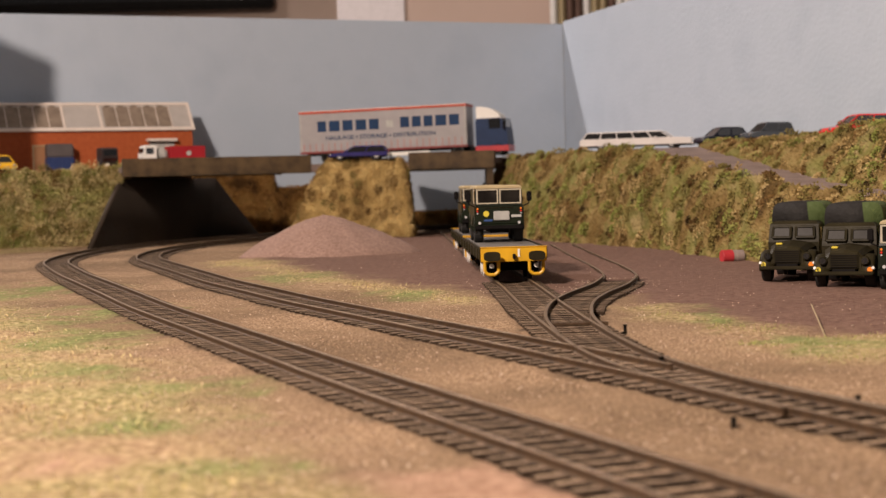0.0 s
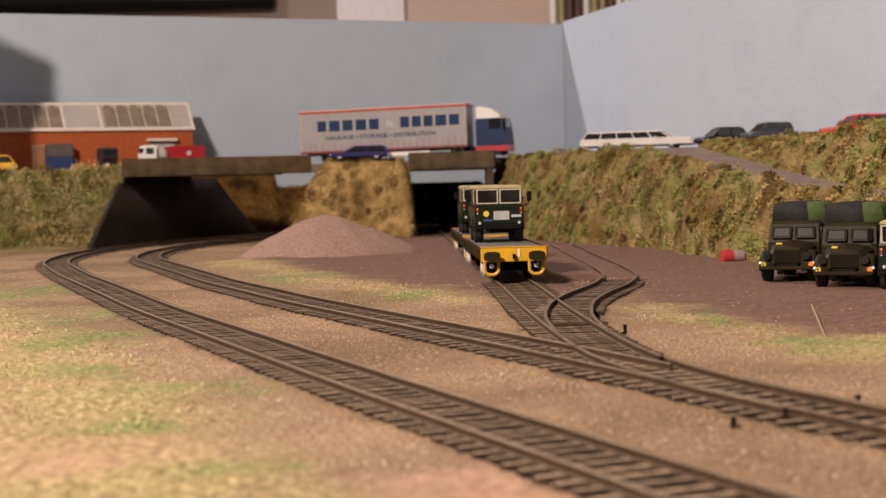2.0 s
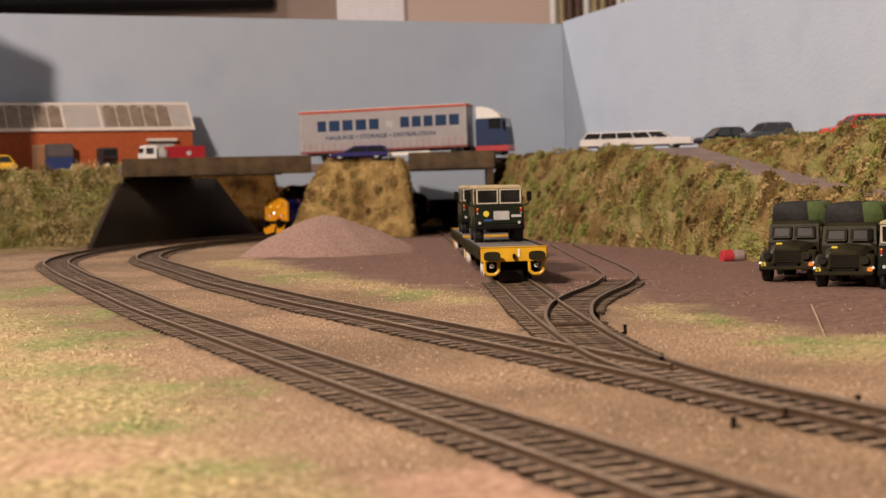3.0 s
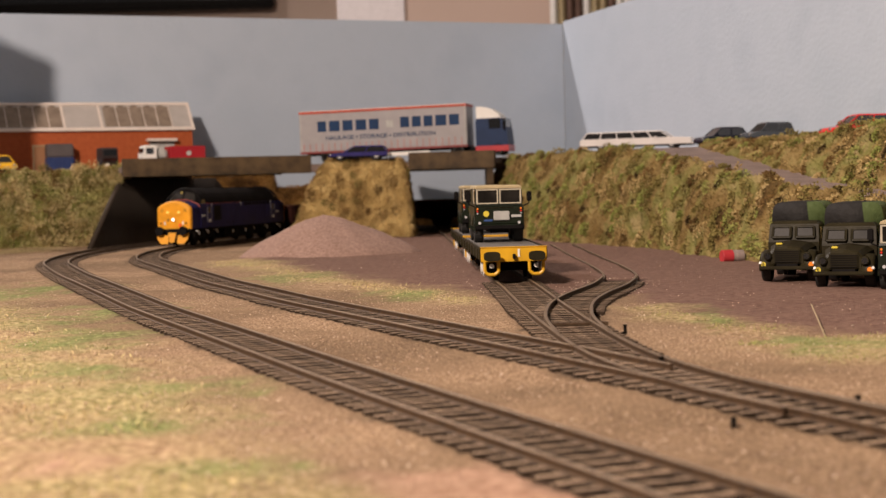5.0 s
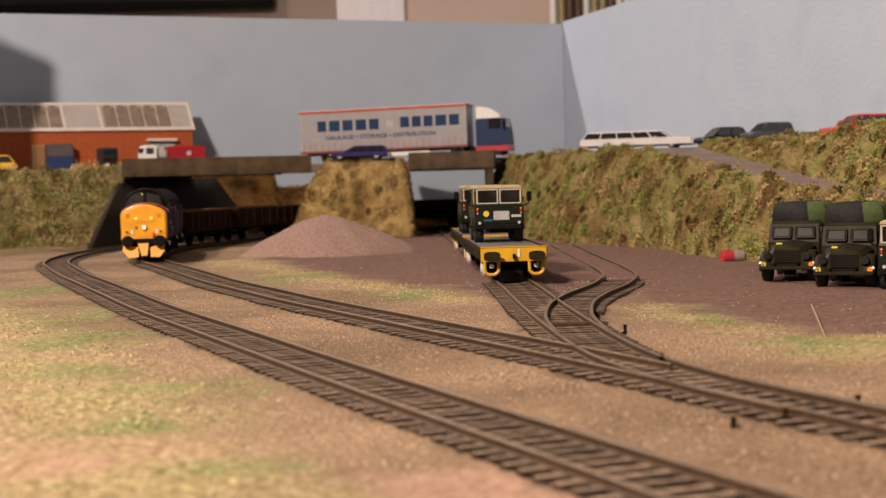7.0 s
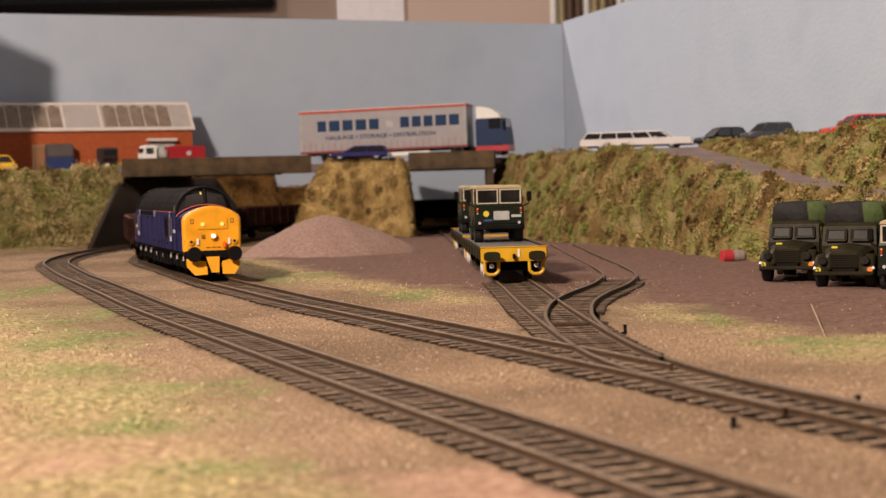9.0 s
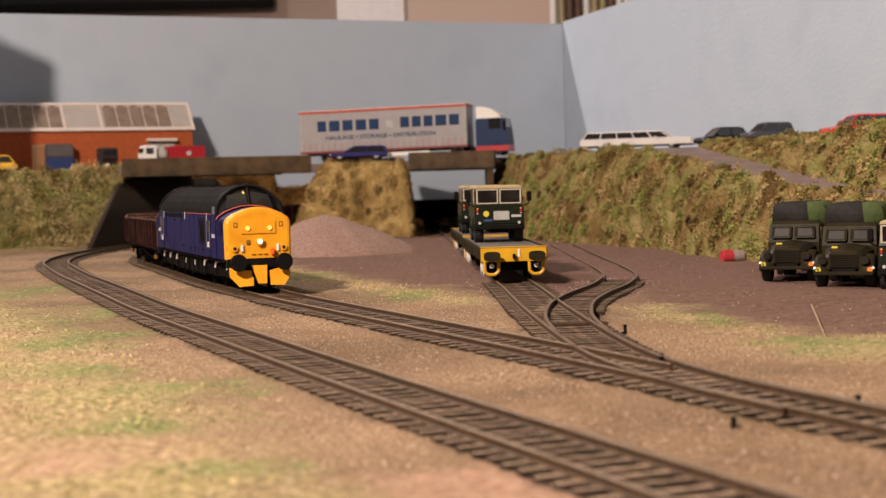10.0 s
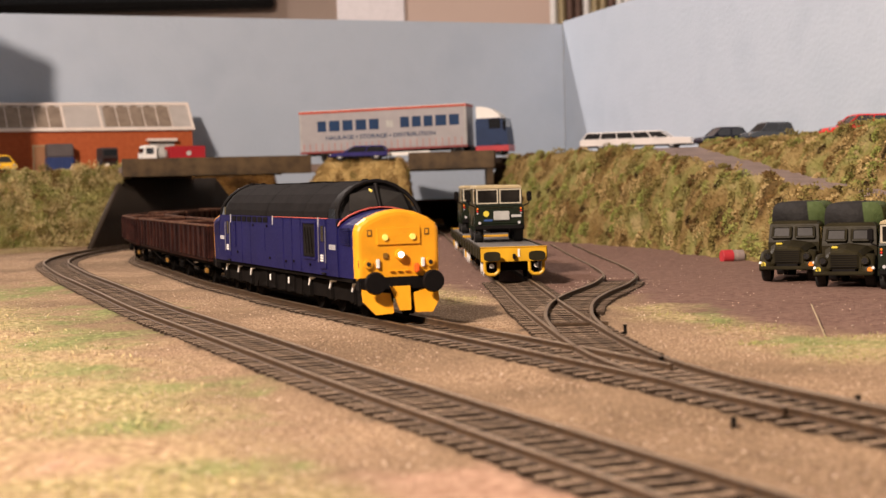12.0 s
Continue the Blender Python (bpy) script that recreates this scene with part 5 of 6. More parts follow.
def road_lorry():
    t = thing("articulated_lorry", place(-143, 1668, 74.4, -13.9, 0, -0.9), "articulated lorry with a pale grey curtain-side trailer and blue cab", "lorry")
    L, W = 180.0, 16.0
    box_m = bmesh.new()
    box(box_m, 0, L, -W, W, 12, 51.5, 0.5)
    tr = part("trailer", box_m, M_SILVER, t, "pale grey curtain-side trailer body")
    part("top_stripe", new_box(-0.3, L + 0.3, -W - 0.3, W + 0.3, 51.6, 54.2, 0.4), paint("stripe_red", (0.42, 0.06, 0.03), 0.5), tr, "red roof edge")
    part("roof_sheet", new_box(0.5, L - 0.5, -W + 0.3, W - 0.3, 54.2, 54.7, 0.2), M_WHITE, tr)
    part("bottom_rail", new_box(-0.2, L + 0.2, -W - 0.3, W + 0.3, 10.2, 12.1, 0.2), paint("rail_red", (0.22, 0.03, 0.03), 0.5), tr)
    for k in range(26):
        x = 4 + k * 6.8
        part("curtain_strap", new_box(x, x + 0.8, -W - 0.35, -W + 0.1, 12.2, 20.5, 0.1), paint("strap_pink", (0.40, 0.16, 0.15), 0.6) if k == 0 else bpy.data.materials["strap_pink"], tr)
    for x in (1.2, L - 1.8):
        part("corner_post", new_box(x, x + 0.8, -W - 0.4, -W + 0.1, 12, 51.6, 0.1), M_DIRTY, tr)
    # plain blocks in place of the firm's name
    x = 20.0
    for wd, gap in ((9.5, 3.2), (11.5, 3.2), (11, 3.2), (11.5, 3.2), (10.5, 8)):
        part("name_block", new_box(x, x + wd, -W - 0.25, -W + 0.1, 32.5, 43.5, 0.1), M_LETTER, tr)
        x += wd + gap
    part("name_block", new_box(x, x + 7, -W - 0.25, -W + 0.1, 34, 41, 0.1), M_DIRTY, tr)
    x += 15
    for wd, gap in ((9.5, 3), (9.5, 3), (9.5, 3), (11.5, 3), (10.5, 3)):
        part("name_block", new_box(x, x + wd, -W - 0.25, -W + 0.1, 33, 44, 0.1), M_LETTER, tr)
        x += wd + gap
    cu = bpy.data.curves.new("lettering", "FONT")
    cu.body, cu.size, cu.align_x, cu.extrude, cu.offset = "HAULAGE \u2022 STORAGE \u2022 DISTRIBUTION", 5.9 * MM, "CENTER", 0.06 * MM, 0.1 * MM
    cu.materials.append(M_LETTER)
    tx = new("lettering", cu)
    tx.parent = tr
    tx.matrix_basis = place(88, -W - 0.2, 23.8, 0, 90)
    tx.scale.x = 1.16
    part("chassis", new_box(4, L + 14, -6, 6, 8, 10.1, 0.3), M_BLACK, t)
    for x in (28, 46, 64):
        for s in (-1, 1):
            wheel(t, x, s * 13, 6.2, 5)
    part("side_guard", new_box(76, 140, -W + 1, -W + 2, 4, 8, 0.3), M_WHITE, t)
    # tractor
    bm = bmesh.new()
    out = [(189, 6), (221, 6), (222.5, 12), (221.5, 26), (217, 36), (215, 38), (190, 38), (189, 34)]
    extrude(bm, out, -15.5, 15.5)
    cab = part("cab", bm, paint("cab_blue", (0.012, 0.030, 0.085), 0.5, spec=0.2), t, "dark blue tractor cab")
    bm = bmesh.new()
    extrude(bm, [(190, 37.5), (216, 37.5), (213, 42), (204, 48), (196, 50), (190, 50)], -14.5, 14.5)
    part("wind_deflector", bm, M_WHITE, cab, "white roof deflector")
    part("cab_bumper", new_box(188.5, 223, -15.8, 15.8, 4, 10.5, 0.5), paint("bumper_red", (0.42, 0.02, 0.03), 0.4), cab, "red lower skirt")
    for s in (-1, 1):
        part("cab_window", new_box(203, 215, s * 15.5 - 0.3, s * 15.5 + 0.3, 27, 37.5, 0.5), M_GLASS_DARK, cab)
        part("door_mirror", new_box(218, 220, s * 17.5 - 1.5, s * 17.5 + 1.5, 26, 34, 0.4), M_BLACK, cab)
        wheel(t, 211, s * 13, 6.4, 5)
        wheel(t, 170, s * 13, 6.4, 5)
    w = part("windscreen", new_box(219.3, 220.3, -13.5, 13.5, 27, 37.5, 0.4), M_GLASS_DARK, cab)
    part("tractor_chassis", new_box(160, 192, -7, 7, 5, 9, 0.3), M_BLACK, t)
    return t


road_lorry()


def small_lorry():
    """The red lorry with a white cab, half behind the bridge beam."""
    a = math.degrees(math.atan2(ALONG.y, ALONG.x))
    t = thing("red_lorry", place(-285, 1653, 74, a + 180), "small red lorry with a white cab behind the bridge parapet", "lorry")
    red = paint("lorry_red", (0.34, 0.012, 0.02), 0.4)
    part("body", new_box(-36, 2, -12, 12, 8, 22.5, 0.6), red, t)
    part("tank", new_box(4, 14, -10, 10, 9, 21, 2.5), M_DIRTY, t)
    bm = bmesh.new()
    extrude(bm, [(16, 5), (30, 5), (30.5, 12), (28.5, 22.5), (26, 24), (16, 24)], -12, 12)
    cab = part("cab", bm, M_WHITE, t, "white cab")
    part("windscreen", new_box(28.8, 29.8, -10, 10, 14, 21, 0.3), M_GLASS_DARK, cab)
    for s in (-1, 1):
        part("side_window", new_box(19, 27, s * 12 - 0.3, s * 12 + 0.3, 14.5, 21, 0.3), M_GLASS_DARK, cab)
        for x in (23, -20, -30):
            wheel(t, x, s * 9.5, 4.8, 4)
    part("chassis", new_box(-35, 28, -5, 5, 4.4, 7.9, 0.3), M_BLACK, t)
    bm = bmesh.new()
    cyl(bm, (-18, 12, 15), (-18, 12.5, 15), 2.6, 16)
    part("emblem", bm, M_DIRTY, t)
    t2 = thing("dark_van", place(-342, 1615, 73.5, -70), "black and maroon van seen end-on at the bridge end", "van")
    bm = bmesh.new()
    extrude(bm, [(-20, 5), (20, 5), (21, 11), (18.5, 20.5), (16, 22), (-20, 22)], -8.2, 8.2)
    bmesh.ops.bevel(bm, geom=bm.edges[:], offset=0.6, segments=2, affect="EDGES")
    b = part("body", bm, paint("van_black", (0.02, 0.012, 0.012), 0.35), t2)
    part("windscreen", new_box(19.6, 20.4, -6.5, 6.5, 13.5, 19.5, 0.3), M_GLASS_DARK, b)
    part("grille", new_box(20.8, 21.4, -6.5, 6.5, 8, 11, 0.3), M_MAROON, b)
    bm = bmesh.new()
    cyl(bm, (20.6, -3, 4), (21.6, -3, 4), 2.2, 14)
    part("headlight", bm, M_WHITE, b)
    for s in (-1, 1):
        wheel(t2, 12, s * 7, 4.4, 3)
        wheel(t2, -12, s * 7, 4.4, 3)


small_lorry()


# ---- the brick building ----
def building():
    a = math.degrees(math.atan2(ALONG.y, ALONG.x))
    L, D = 258.0, 53.0
    p = Vector((-288, 1833)) - ALONG * L
    t = thing("brick_building", place(p.x, p.y, 73.5, a), "orange brick workshop with a white-framed glazed roof", "building")
    wall = part("wall", new_box(0, L, 0, D, -4, 48, 0.3), M_BRICK, t)
    rows = bmesh.new()
    for k in range(17):
        box(rows, 0.2, L - 0.2, -0.16, 0.02, 2.7 * k + 0.2, 2.7 * k + 2.4)
    tagged(part("brickwork", rows, M_BRICK, wall), kind="stuff")
    bm = bmesh.new()
    pts = [(-2.5, 47), (D / 2, 79), (D + 2.5, 47)]
    loft(bm, [[(x, y, z) for y, z in pts] for x in (-2, L + 2)])
    rf = part("roof", bm, material("pale_roof_card", [(0.42, 0.39, 0.37), (0.48, 0.45, 0.43)], 60, 0.7), t, "pale card roof")
    slope = math.degrees(math.atan2(32, D / 2 + 2.5))
    def on_roof(name, x0, x1, v0, v1, th, mat, par):
        o = part(name, new_box(x0, x1, v0, v1, 0, th, 0.15), mat, par)
        o.matrix_basis = place(0, -2.5, 47.0, 0, slope)
        return o
    n = (D / 2 + 2.5) / math.cos(radians(slope))
    pink = paint("cream_white_frame", (0.74, 0.66, 0.60), 0.5, 0.05)
    brown = material("dusty_glazing", [(0.20, 0.155, 0.12), (0.30, 0.24, 0.19)], 90, 0.4)
    on_roof("eaves_board", -2.5, L + 2.5, -1.2, 3.6, 1.5, pink, rf)
    on_roof("ridge_board", -2.5, L + 2.5, n - 3.6, n + 0.6, 1.5, pink, rf)
    for x in (-2.5, L - 0.5, 110, 152):
        on_roof("barge_board", x, x + 3, 3.6, n - 3.6, 1.4, pink, rf)
    for x0, m in ((18, 6), (158, 5)):
        for k in range(m):
            x = x0 + k * 15.5
            on_roof("roof_pane", x, x + 14.4, 5.5, n - 6, 0.5, brown, rf)
            on_roof("glazing_bar", x + 14.5, x + 15.4, 4, n - 4, 1.0, pink, rf)
            on_roof("vent_strip", x + 3, x + 9, n - 5.6, n - 4, 1.2, brown, rf)
    d = part("door", new_box(76, 92, -0.7, 0.2, 0, 30, 0.3), material("pale_brown_door", [(0.28, 0.13, 0.06), (0.34, 0.17, 0.08)], 60, 0.6), t, "brown door in a pale frame")
    for x0, x1, z0, z1 in ((74.6, 76, 0, 31), (92, 93.4, 0, 31), (74.6, 93.4, 30, 31.4)):
        part("door_frame", new_box(x0, x1, -1.1, 0.2, z0, z1, 0.1), M_CREAM, d)
    c = part("canopy", new_box(203, 238, -9, 0.2, 34, 37, 0.4), pink, t, "white porch canopy")
    w = part("window", new_box(207, 236, -0.7, 0.2, 22, 33.5, 0.2), M_DIRTY, t)
    for x in (216, 226):
        part("window_bar", new_box(x, x + 0.8, -1.0, -0.6, 22, 33.5), pink, w)
    t2 = thing("skip_container", place(*(p + ALONG * 104 - DOWN * -9), 73.5, a), "blue storage container with a grey top by the brick wall", "container")
    part("container", new_box(-15, 15, -9, 9, 0, 17, 0.8), paint("container_blue", (0.02, 0.04, 0.14), 0.5), t2)
    part("lid", new_box(-14.6, 14.6, -8.6, 8.6, 17, 32, 1.2), paint("lid_grey", (0.09, 0.075, 0.075), 0.6), t2, "grey upper part")
    for k in range(6):
        part("container_rib", new_box(-13 + k * 5, -12 + k * 5, -9.6, -8.9, 1, 16, 0.1), bpy.data.materials["container_blue"], t2)
    return t


building()
part("road_surface", new_box(-780, -330, 1643, 1907, 60, 73.3, 0.3), M_ROADTOP)
tagged(bpy.data.objects["road_surface"], "grey card road surface on the embankment", "road", kind="structure")
part("yard_surface", new_box(0, 76, 0, 190, 58, 73.3, 0.3), M_ROADTOP)
tagged(bpy.data.objects["yard_surface"], "grey card hardstanding behind the wide bridge", "road", kind="structure").matrix_basis = place(-340, 1676, 0, 23.5)
# assumed deck, added to shade the backscene seen under the narrow bridge
part("road_back", new_box(-75, 215, 52.5, 300, 66, 74.0, 0.3), M_ROADTOP)
tagged(bpy.data.objects["road_back"], "grey card road carried back to shade the backscene", "road", kind="structure").matrix_basis = place(-20, 1640, 0, -8.9)
part("road_strip", new_box(-170, 210, 0, 52, 66, 74.2, 0.3), M_ROADTOP)
tagged(bpy.data.objects["road_strip"], "grey card road behind the bridge beams", "road", kind="structure").matrix_basis = place(-20, 1640, 0, -8.9)

# ---- things of the room seen over the backscene ----
tv = thing("television", place(-920, 4114, 0), "black television hanging above the backscene", "television")
part("case", new_box(-600, 492, 0, 64, 523, 1100, 6), M_BLACK, tv)
part("screen", new_box(-582, 474, -2, -0.5, 545, 1080, 0.3), M_GLASS_DARK, tv)
pn = part("door_panel", new_box(-212, -68, 0, 40, -800, 1690, 2), paint("lilac_white_door", (0.84, 0.80, 0.83), 0.5, 0.05))
pn.matrix_basis = place(0, 3356, 0)
tagged(pn, "lilac-white painted door leaf at the room wall", "door", kind="structure")
ch = part("chimney_breast", new_box(-68, 420, 0, 300, -800, 1690, 2), material("pinkish_plaster", [(0.62, 0.48, 0.41), (0.67, 0.52, 0.45)], 3, 0.9))
ch.matrix_basis = place(0, 3364, 0)
tagged(ch, "pinkish plaster pier of the room wall", "wall", kind="structure")


def curtain():
    t = thing("curtain", place(233, 3255, 0), "cream and brown striped curtain in folds", "curtain")
    stripes = [M_WHITE, material("brown_cloth", [(0.10, 0.06, 0.045), (0.15, 0.09, 0.07)], 60, 0.9), M_CREAM]
    for k in range(12):
        bm = bmesh.new()
        x0, wd = k * 17, 17
        line = [(x0 + wd * i / 8, 9 * math.sin(math.pi * i / 8)) for i in range(9)]
        ring = [(x, -y) for x, y in line] + [(x, -y + 3) for x, y in reversed(line)]
        loft(bm, [[(x, y, z) for x, y in ring] for z in (-800, 1600)])
        part("fold", bm, stripes[(k * 2 + k // 3) % 3], t, smooth=True)


curtain()

# ---- small things along the track ----
def post(x, y, h, label):
    bm = bmesh.new()
    cyl(bm, (0, 0, -4), (0, 0, h), 0.6, 10)
    cyl(bm, (0, 0, h - 0.5), (0, 0, h), 0.75, 10)
    box(bm, -2.2, 0.8, -0.4, 0.4, -3.0, -2.2, 0.15)
    ob = part("point_lever", bm, M_UNDER)
    ob.matrix_basis = place(x, y, 0, random.uniform(0, 90))
    return tagged(ob, label, "lever")


post(61.5, 535, 0.2, "small dark point lever post beside the turnout")
post(91, 346, 0.6, "dark point motor pin beside the rail")
post(61, 333, -1.6, "small dark peg in the ballast")
post(60, 436, 0.2, "small dark peg in the ballast")
tb = part("tie_bar", new_box(-12, 12, -0.9, 0.9, -1.8, -0.6, 0.2), M_RAIL)
tb.matrix_basis = place(46, 556, 0, 4)
tagged(tb, "dark brown tie bar across the turnout", "bar")
wire = bmesh.new()
cyl(wire, (0, 0, -3.2), (13, 74, 1.2), 0.22, 5)
wo = part("straw_stalk", wire, M_CREAM)
wo.matrix_basis = place(124, 511, 0)
tagged(wo, "pale straw stalk lying on the yard", "stalk")


# ---- fibres and clumps of scenic grass ----
def fibre_material(name, colours, scale, spread=0.28):
    m = material(name, colours, scale, 0.9, bump=0, detail=5, spec=0.15)
    nt = m.node_tree
    bs = nt.nodes["Principled BSDF"]
    src = bs.inputs["Base Color"].links[0].from_socket
    geo = nt.nodes.new("ShaderNodeNewGeometry")
    mr = nt.nodes.new("ShaderNodeMapRange")
    mr.inputs["To Min"].default_value, mr.inputs["To Max"].default_value = 1 - spread, 1 + spread
    nt.links.new(geo.outputs["Random Per Island"], mr.inputs["Value"])
    hsv = nt.nodes.new("ShaderNodeHueSaturation")
    nt.links.new(mr.outputs["Result"], hsv.inputs["Value"])
    nt.links.new(src, hsv.inputs["Color"])
    nt.links.new(hsv.outputs["Color"], bs.inputs["Base Color"])
    return m


BANK_COLOURS = [(0.0723, 0.0468, 0.017), (0.1872, 0.1362, 0.0468), (0.2893, 0.2127, 0.0851), (0.2127, 0.2042, 0.0638), (0.3574, 0.2808, 0.1276)]
F_BANK = fibre_material("bank_fibre", BANK_COLOURS, 26, 0.14)
F_HAY = fibre_material("straw_fibre", [(0.2106, 0.1287, 0.0468), (0.468, 0.3217, 0.1287), (0.6552, 0.4914, 0.2223)], 40)
F_RUSSET = fibre_material("russet_fibre", [(0.0805, 0.0403, 0.0145), (0.2737, 0.1449, 0.0483), (0.3864, 0.2415, 0.0885)], 40)
F_GRASS = fibre_material("static_grass", [(0.348, 0.258, 0.132), (0.516, 0.396, 0.216), (0.396, 0.36, 0.156), (0.672, 0.552, 0.336)], 22, 0.45)
F_GREEN = fibre_material("green_static_grass", [(0.187, 0.2125, 0.0595), (0.306, 0.306, 0.1105), (0.391, 0.34, 0.1615)], 40)
F_STRAW = fibre_material("pale_static_grass", [(0.442, 0.342, 0.155), (0.618, 0.508, 0.265), (0.397, 0.386, 0.144)], 30)
F_GRIT = fibre_material("grit", [(0.26, 0.17, 0.11), (0.48, 0.35, 0.25), (0.78, 0.66, 0.54)], 900)
F_DARK = fibre_material("dark_leaf", [(0.0405, 0.0252, 0.0108), (0.09, 0.0585, 0.0252)], 60)


def tuft_mesh(name, points, normals, length, width, lean, mat, label, category="grass", rng=None, parent=None):
    """One sheet of single fibres: a thin bent blade at each point."""
    rng = rng or np.random.default_rng(3)
    n = len(points)
    d = normals + rng.normal(0, lean, (n, 3))
    d /= np.linalg.norm(d, axis=1)[:, None] + 1e-9
    side = np.cross(d, rng.normal(0, 1, (n, 3)))
    side /= np.linalg.norm(side, axis=1)[:, None] + 1e-9
    ln = rng.uniform(*length, (n, 1))
    wd = rng.uniform(*width, (n, 1))
    bend = np.cross(side, d) * ln * rng.uniform(-0.3, 0.3, (n, 1))
    v = np.stack([points - side * wd / 2, points + side * wd / 2, points + d * ln * 0.6 + side * wd * 0.35 + bend * 0.5, points + d * ln + bend], 1).reshape(-1, 3) * MM
    me = bpy.data.meshes.new(name)
    k = np.arange(n)[:, None] * 4
    f = np.concatenate([k + [[0, 1, 2]], k + [[0, 2, 3]]], 1).reshape(-1, 3)
    me.from_pydata(v.tolist(), [], f.tolist())
    me.materials.append(mat)
    ob = new(name, me)
    return tagged(ob, label, category, kind="stuff")


def surface_points(ob, n, rng, keep=None):
    """Random points and normals on an object's faces, in mm of the world."""
    me = ob.data
    k = len(me.polygons)
    area, nor, cen = np.zeros(k), np.zeros(k * 3), np.zeros(k * 3)
    me.polygons.foreach_get("area", area)
    me.polygons.foreach_get("normal", nor)
    me.polygons.foreach_get("center", cen)
    nor, cen = nor.reshape(-1, 3), cen.reshape(-1, 3) / MM
    flip = np.sign((nor[:, 2] > -0.3) - 0.5)[:, None]
    nor = nor * flip
    ok = np.ones(k, bool) if keep is None else keep(cen, nor, me)
    w = np.where(ok, area, 0)
    me.calc_loop_triangles()
    m = len(me.loop_triangles)
    tri, poly, ta = np.zeros(m * 3, np.int32), np.zeros(m, np.int32), np.zeros(m)
    me.loop_triangles.foreach_get("vertices", tri)
    me.loop_triangles.foreach_get("polygon_index", poly)
    me.loop_triangles.foreach_get("area", ta)
    co = np.zeros(len(me.vertices) * 3)
    me.vertices.foreach_get("co", co)
    co, tri = co.reshape(-1, 3) / MM, tri.reshape(-1, 3)
    ta = np.where(w[poly] > 0, ta, 0)
    pick = rng.choice(m, n, p=ta / ta.sum())
    a, b, c = (co[tri[pick, q]] for q in range(3))
    u, v = rng.random((n, 1)), rng.random((n, 1))
    over = u + v > 1
    u, v = np.where(over, 1 - u, u), np.where(over, 1 - v, v)
    pts, idx = a + u * (b - a) + v * (c - a), poly[pick]
    return pts, nor[idx]


rng = np.random.default_rng(11)


def bank_only(cen, nor, me):
    mi = np.zeros(len(me.polygons), np.int32)
    me.polygons.foreach_get("material_index", mi)
    return (mi == 0) & (cen[:, 2] > -4) & (cen[:, 0] < 345) & (cen[:, 1] > 610) & (cen[:, 1] < 1615)


pts, nor = surface_points(RIGHT_BANK, 80000, rng, bank_only)
tuft_mesh("bank_grass", pts, nor, (1.2, 3.2), (0.35, 0.9), 0.75, F_BANK, "tangled olive and brown scenic grass on the embankment", rng=rng)


F_OLIVE = fibre_material("olive_foam", [(0.1235, 0.0998, 0.0304), (0.2281, 0.1854, 0.0618), (0.3136, 0.2566, 0.095)], 30, 0.14)
F_MOSS = fibre_material("green_foam", [(0.1584, 0.1795, 0.0422), (0.264, 0.2851, 0.0792), (0.3485, 0.3485, 0.1162)], 40, 0.14)
F_TAN = fibre_material("tan_foam", [(0.252, 0.1764, 0.0706), (0.4032, 0.2974, 0.131), (0.5242, 0.4032, 0.2016)], 30, 0.14)
F_RUSTY = fibre_material("rusty_foam", [(0.0862, 0.0475, 0.0172), (0.1811, 0.1079, 0.0389), (0.2587, 0.1639, 0.0646)], 30, 0.14)


def puffs(ob, count, size, fibres, mat, label, category, keep, length=(0.9, 2.0), width=(1.0, 2.1), squash=0.6):
    """Soft clumps of foam and fibre: each a dome of short blades pointing outwards."""
    cen, nor = surface_points(ob, count, rng, keep)
    rad = rng.uniform(*size, (count, 1))
    d = rng.normal(0, 1, (count, fibres, 3))
    d /= np.linalg.norm(d, axis=2)[:, :, None]
    side = np.sum(d * nor[:, None, :], 2, keepdims=True)
    d = np.where(side < -0.15, d - 2 * side * nor[:, None, :], d)
    lift = np.sum(d * nor[:, None, :], 2, keepdims=True)
    flat = d - lift * nor[:, None, :] * (1 - squash)
    p = cen[:, None, :] + flat * rad[:, :, None] * rng.uniform(0.55, 1.0, (count, fibres, 1))
    return tuft_mesh("bank_clump", p.reshape(-1, 3), d.reshape(-1, 3), length, width, 0.55, mat, label, category, rng=rng)


BANK_KINDS = [(420, (4.0, 9.0), 130, F_OLIVE, "olive foam clumps on the embankment", "grass"), (280, (3.5, 8.0), 110, F_TAN, "straw-coloured clumps on the embankment", "grass"),
              (220, (3.5, 9.0), 110, F_MOSS, "fresh green foam clumps on the embankment", "grass"), (200, (3.0, 7.0), 100, F_RUSTY, "rust-brown clumps on the embankment", "bush"),
              (90, (2.0, 4.6), 70, F_DARK, "dark brown leafy clumps on the embankment", "bush")]
for count, size, fibres, mat, label, cat in BANK_KINDS:
    puffs(RIGHT_BANK, count, size, fibres, mat, label, cat, bank_only)
for nm, n, mat, label in (("embankment_middle", 26000, F_HAY, "straw-coloured grass on the middle bank"), ("embankment_corner", 34000, F_STRAW, "yellow-green grass on the bank at the bridge end"),
                          ("embankment_far", 16000, F_RUSSET, "russet undergrowth fibres"), ("embankment_end", 8000, F_RUSSET, "russet undergrowth fibres"), ("embankment_low", 9000, F_RUSSET, "russet undergrowth fibres by the backscene")):
    ob = bpy.data.objects[nm]
    pts, nor = surface_points(ob, n, rng, lambda c, q, me: (c[:, 2] > -4) & (c[:, 0] > -460) & (q[:, 2] < 0.97))
    tuft_mesh("bank_grass", pts + nor * rng.uniform(0, 0.8, (n, 1)), nor, (1.5, 3.4), (0.4, 1.0), 0.8, mat, label, rng=rng)


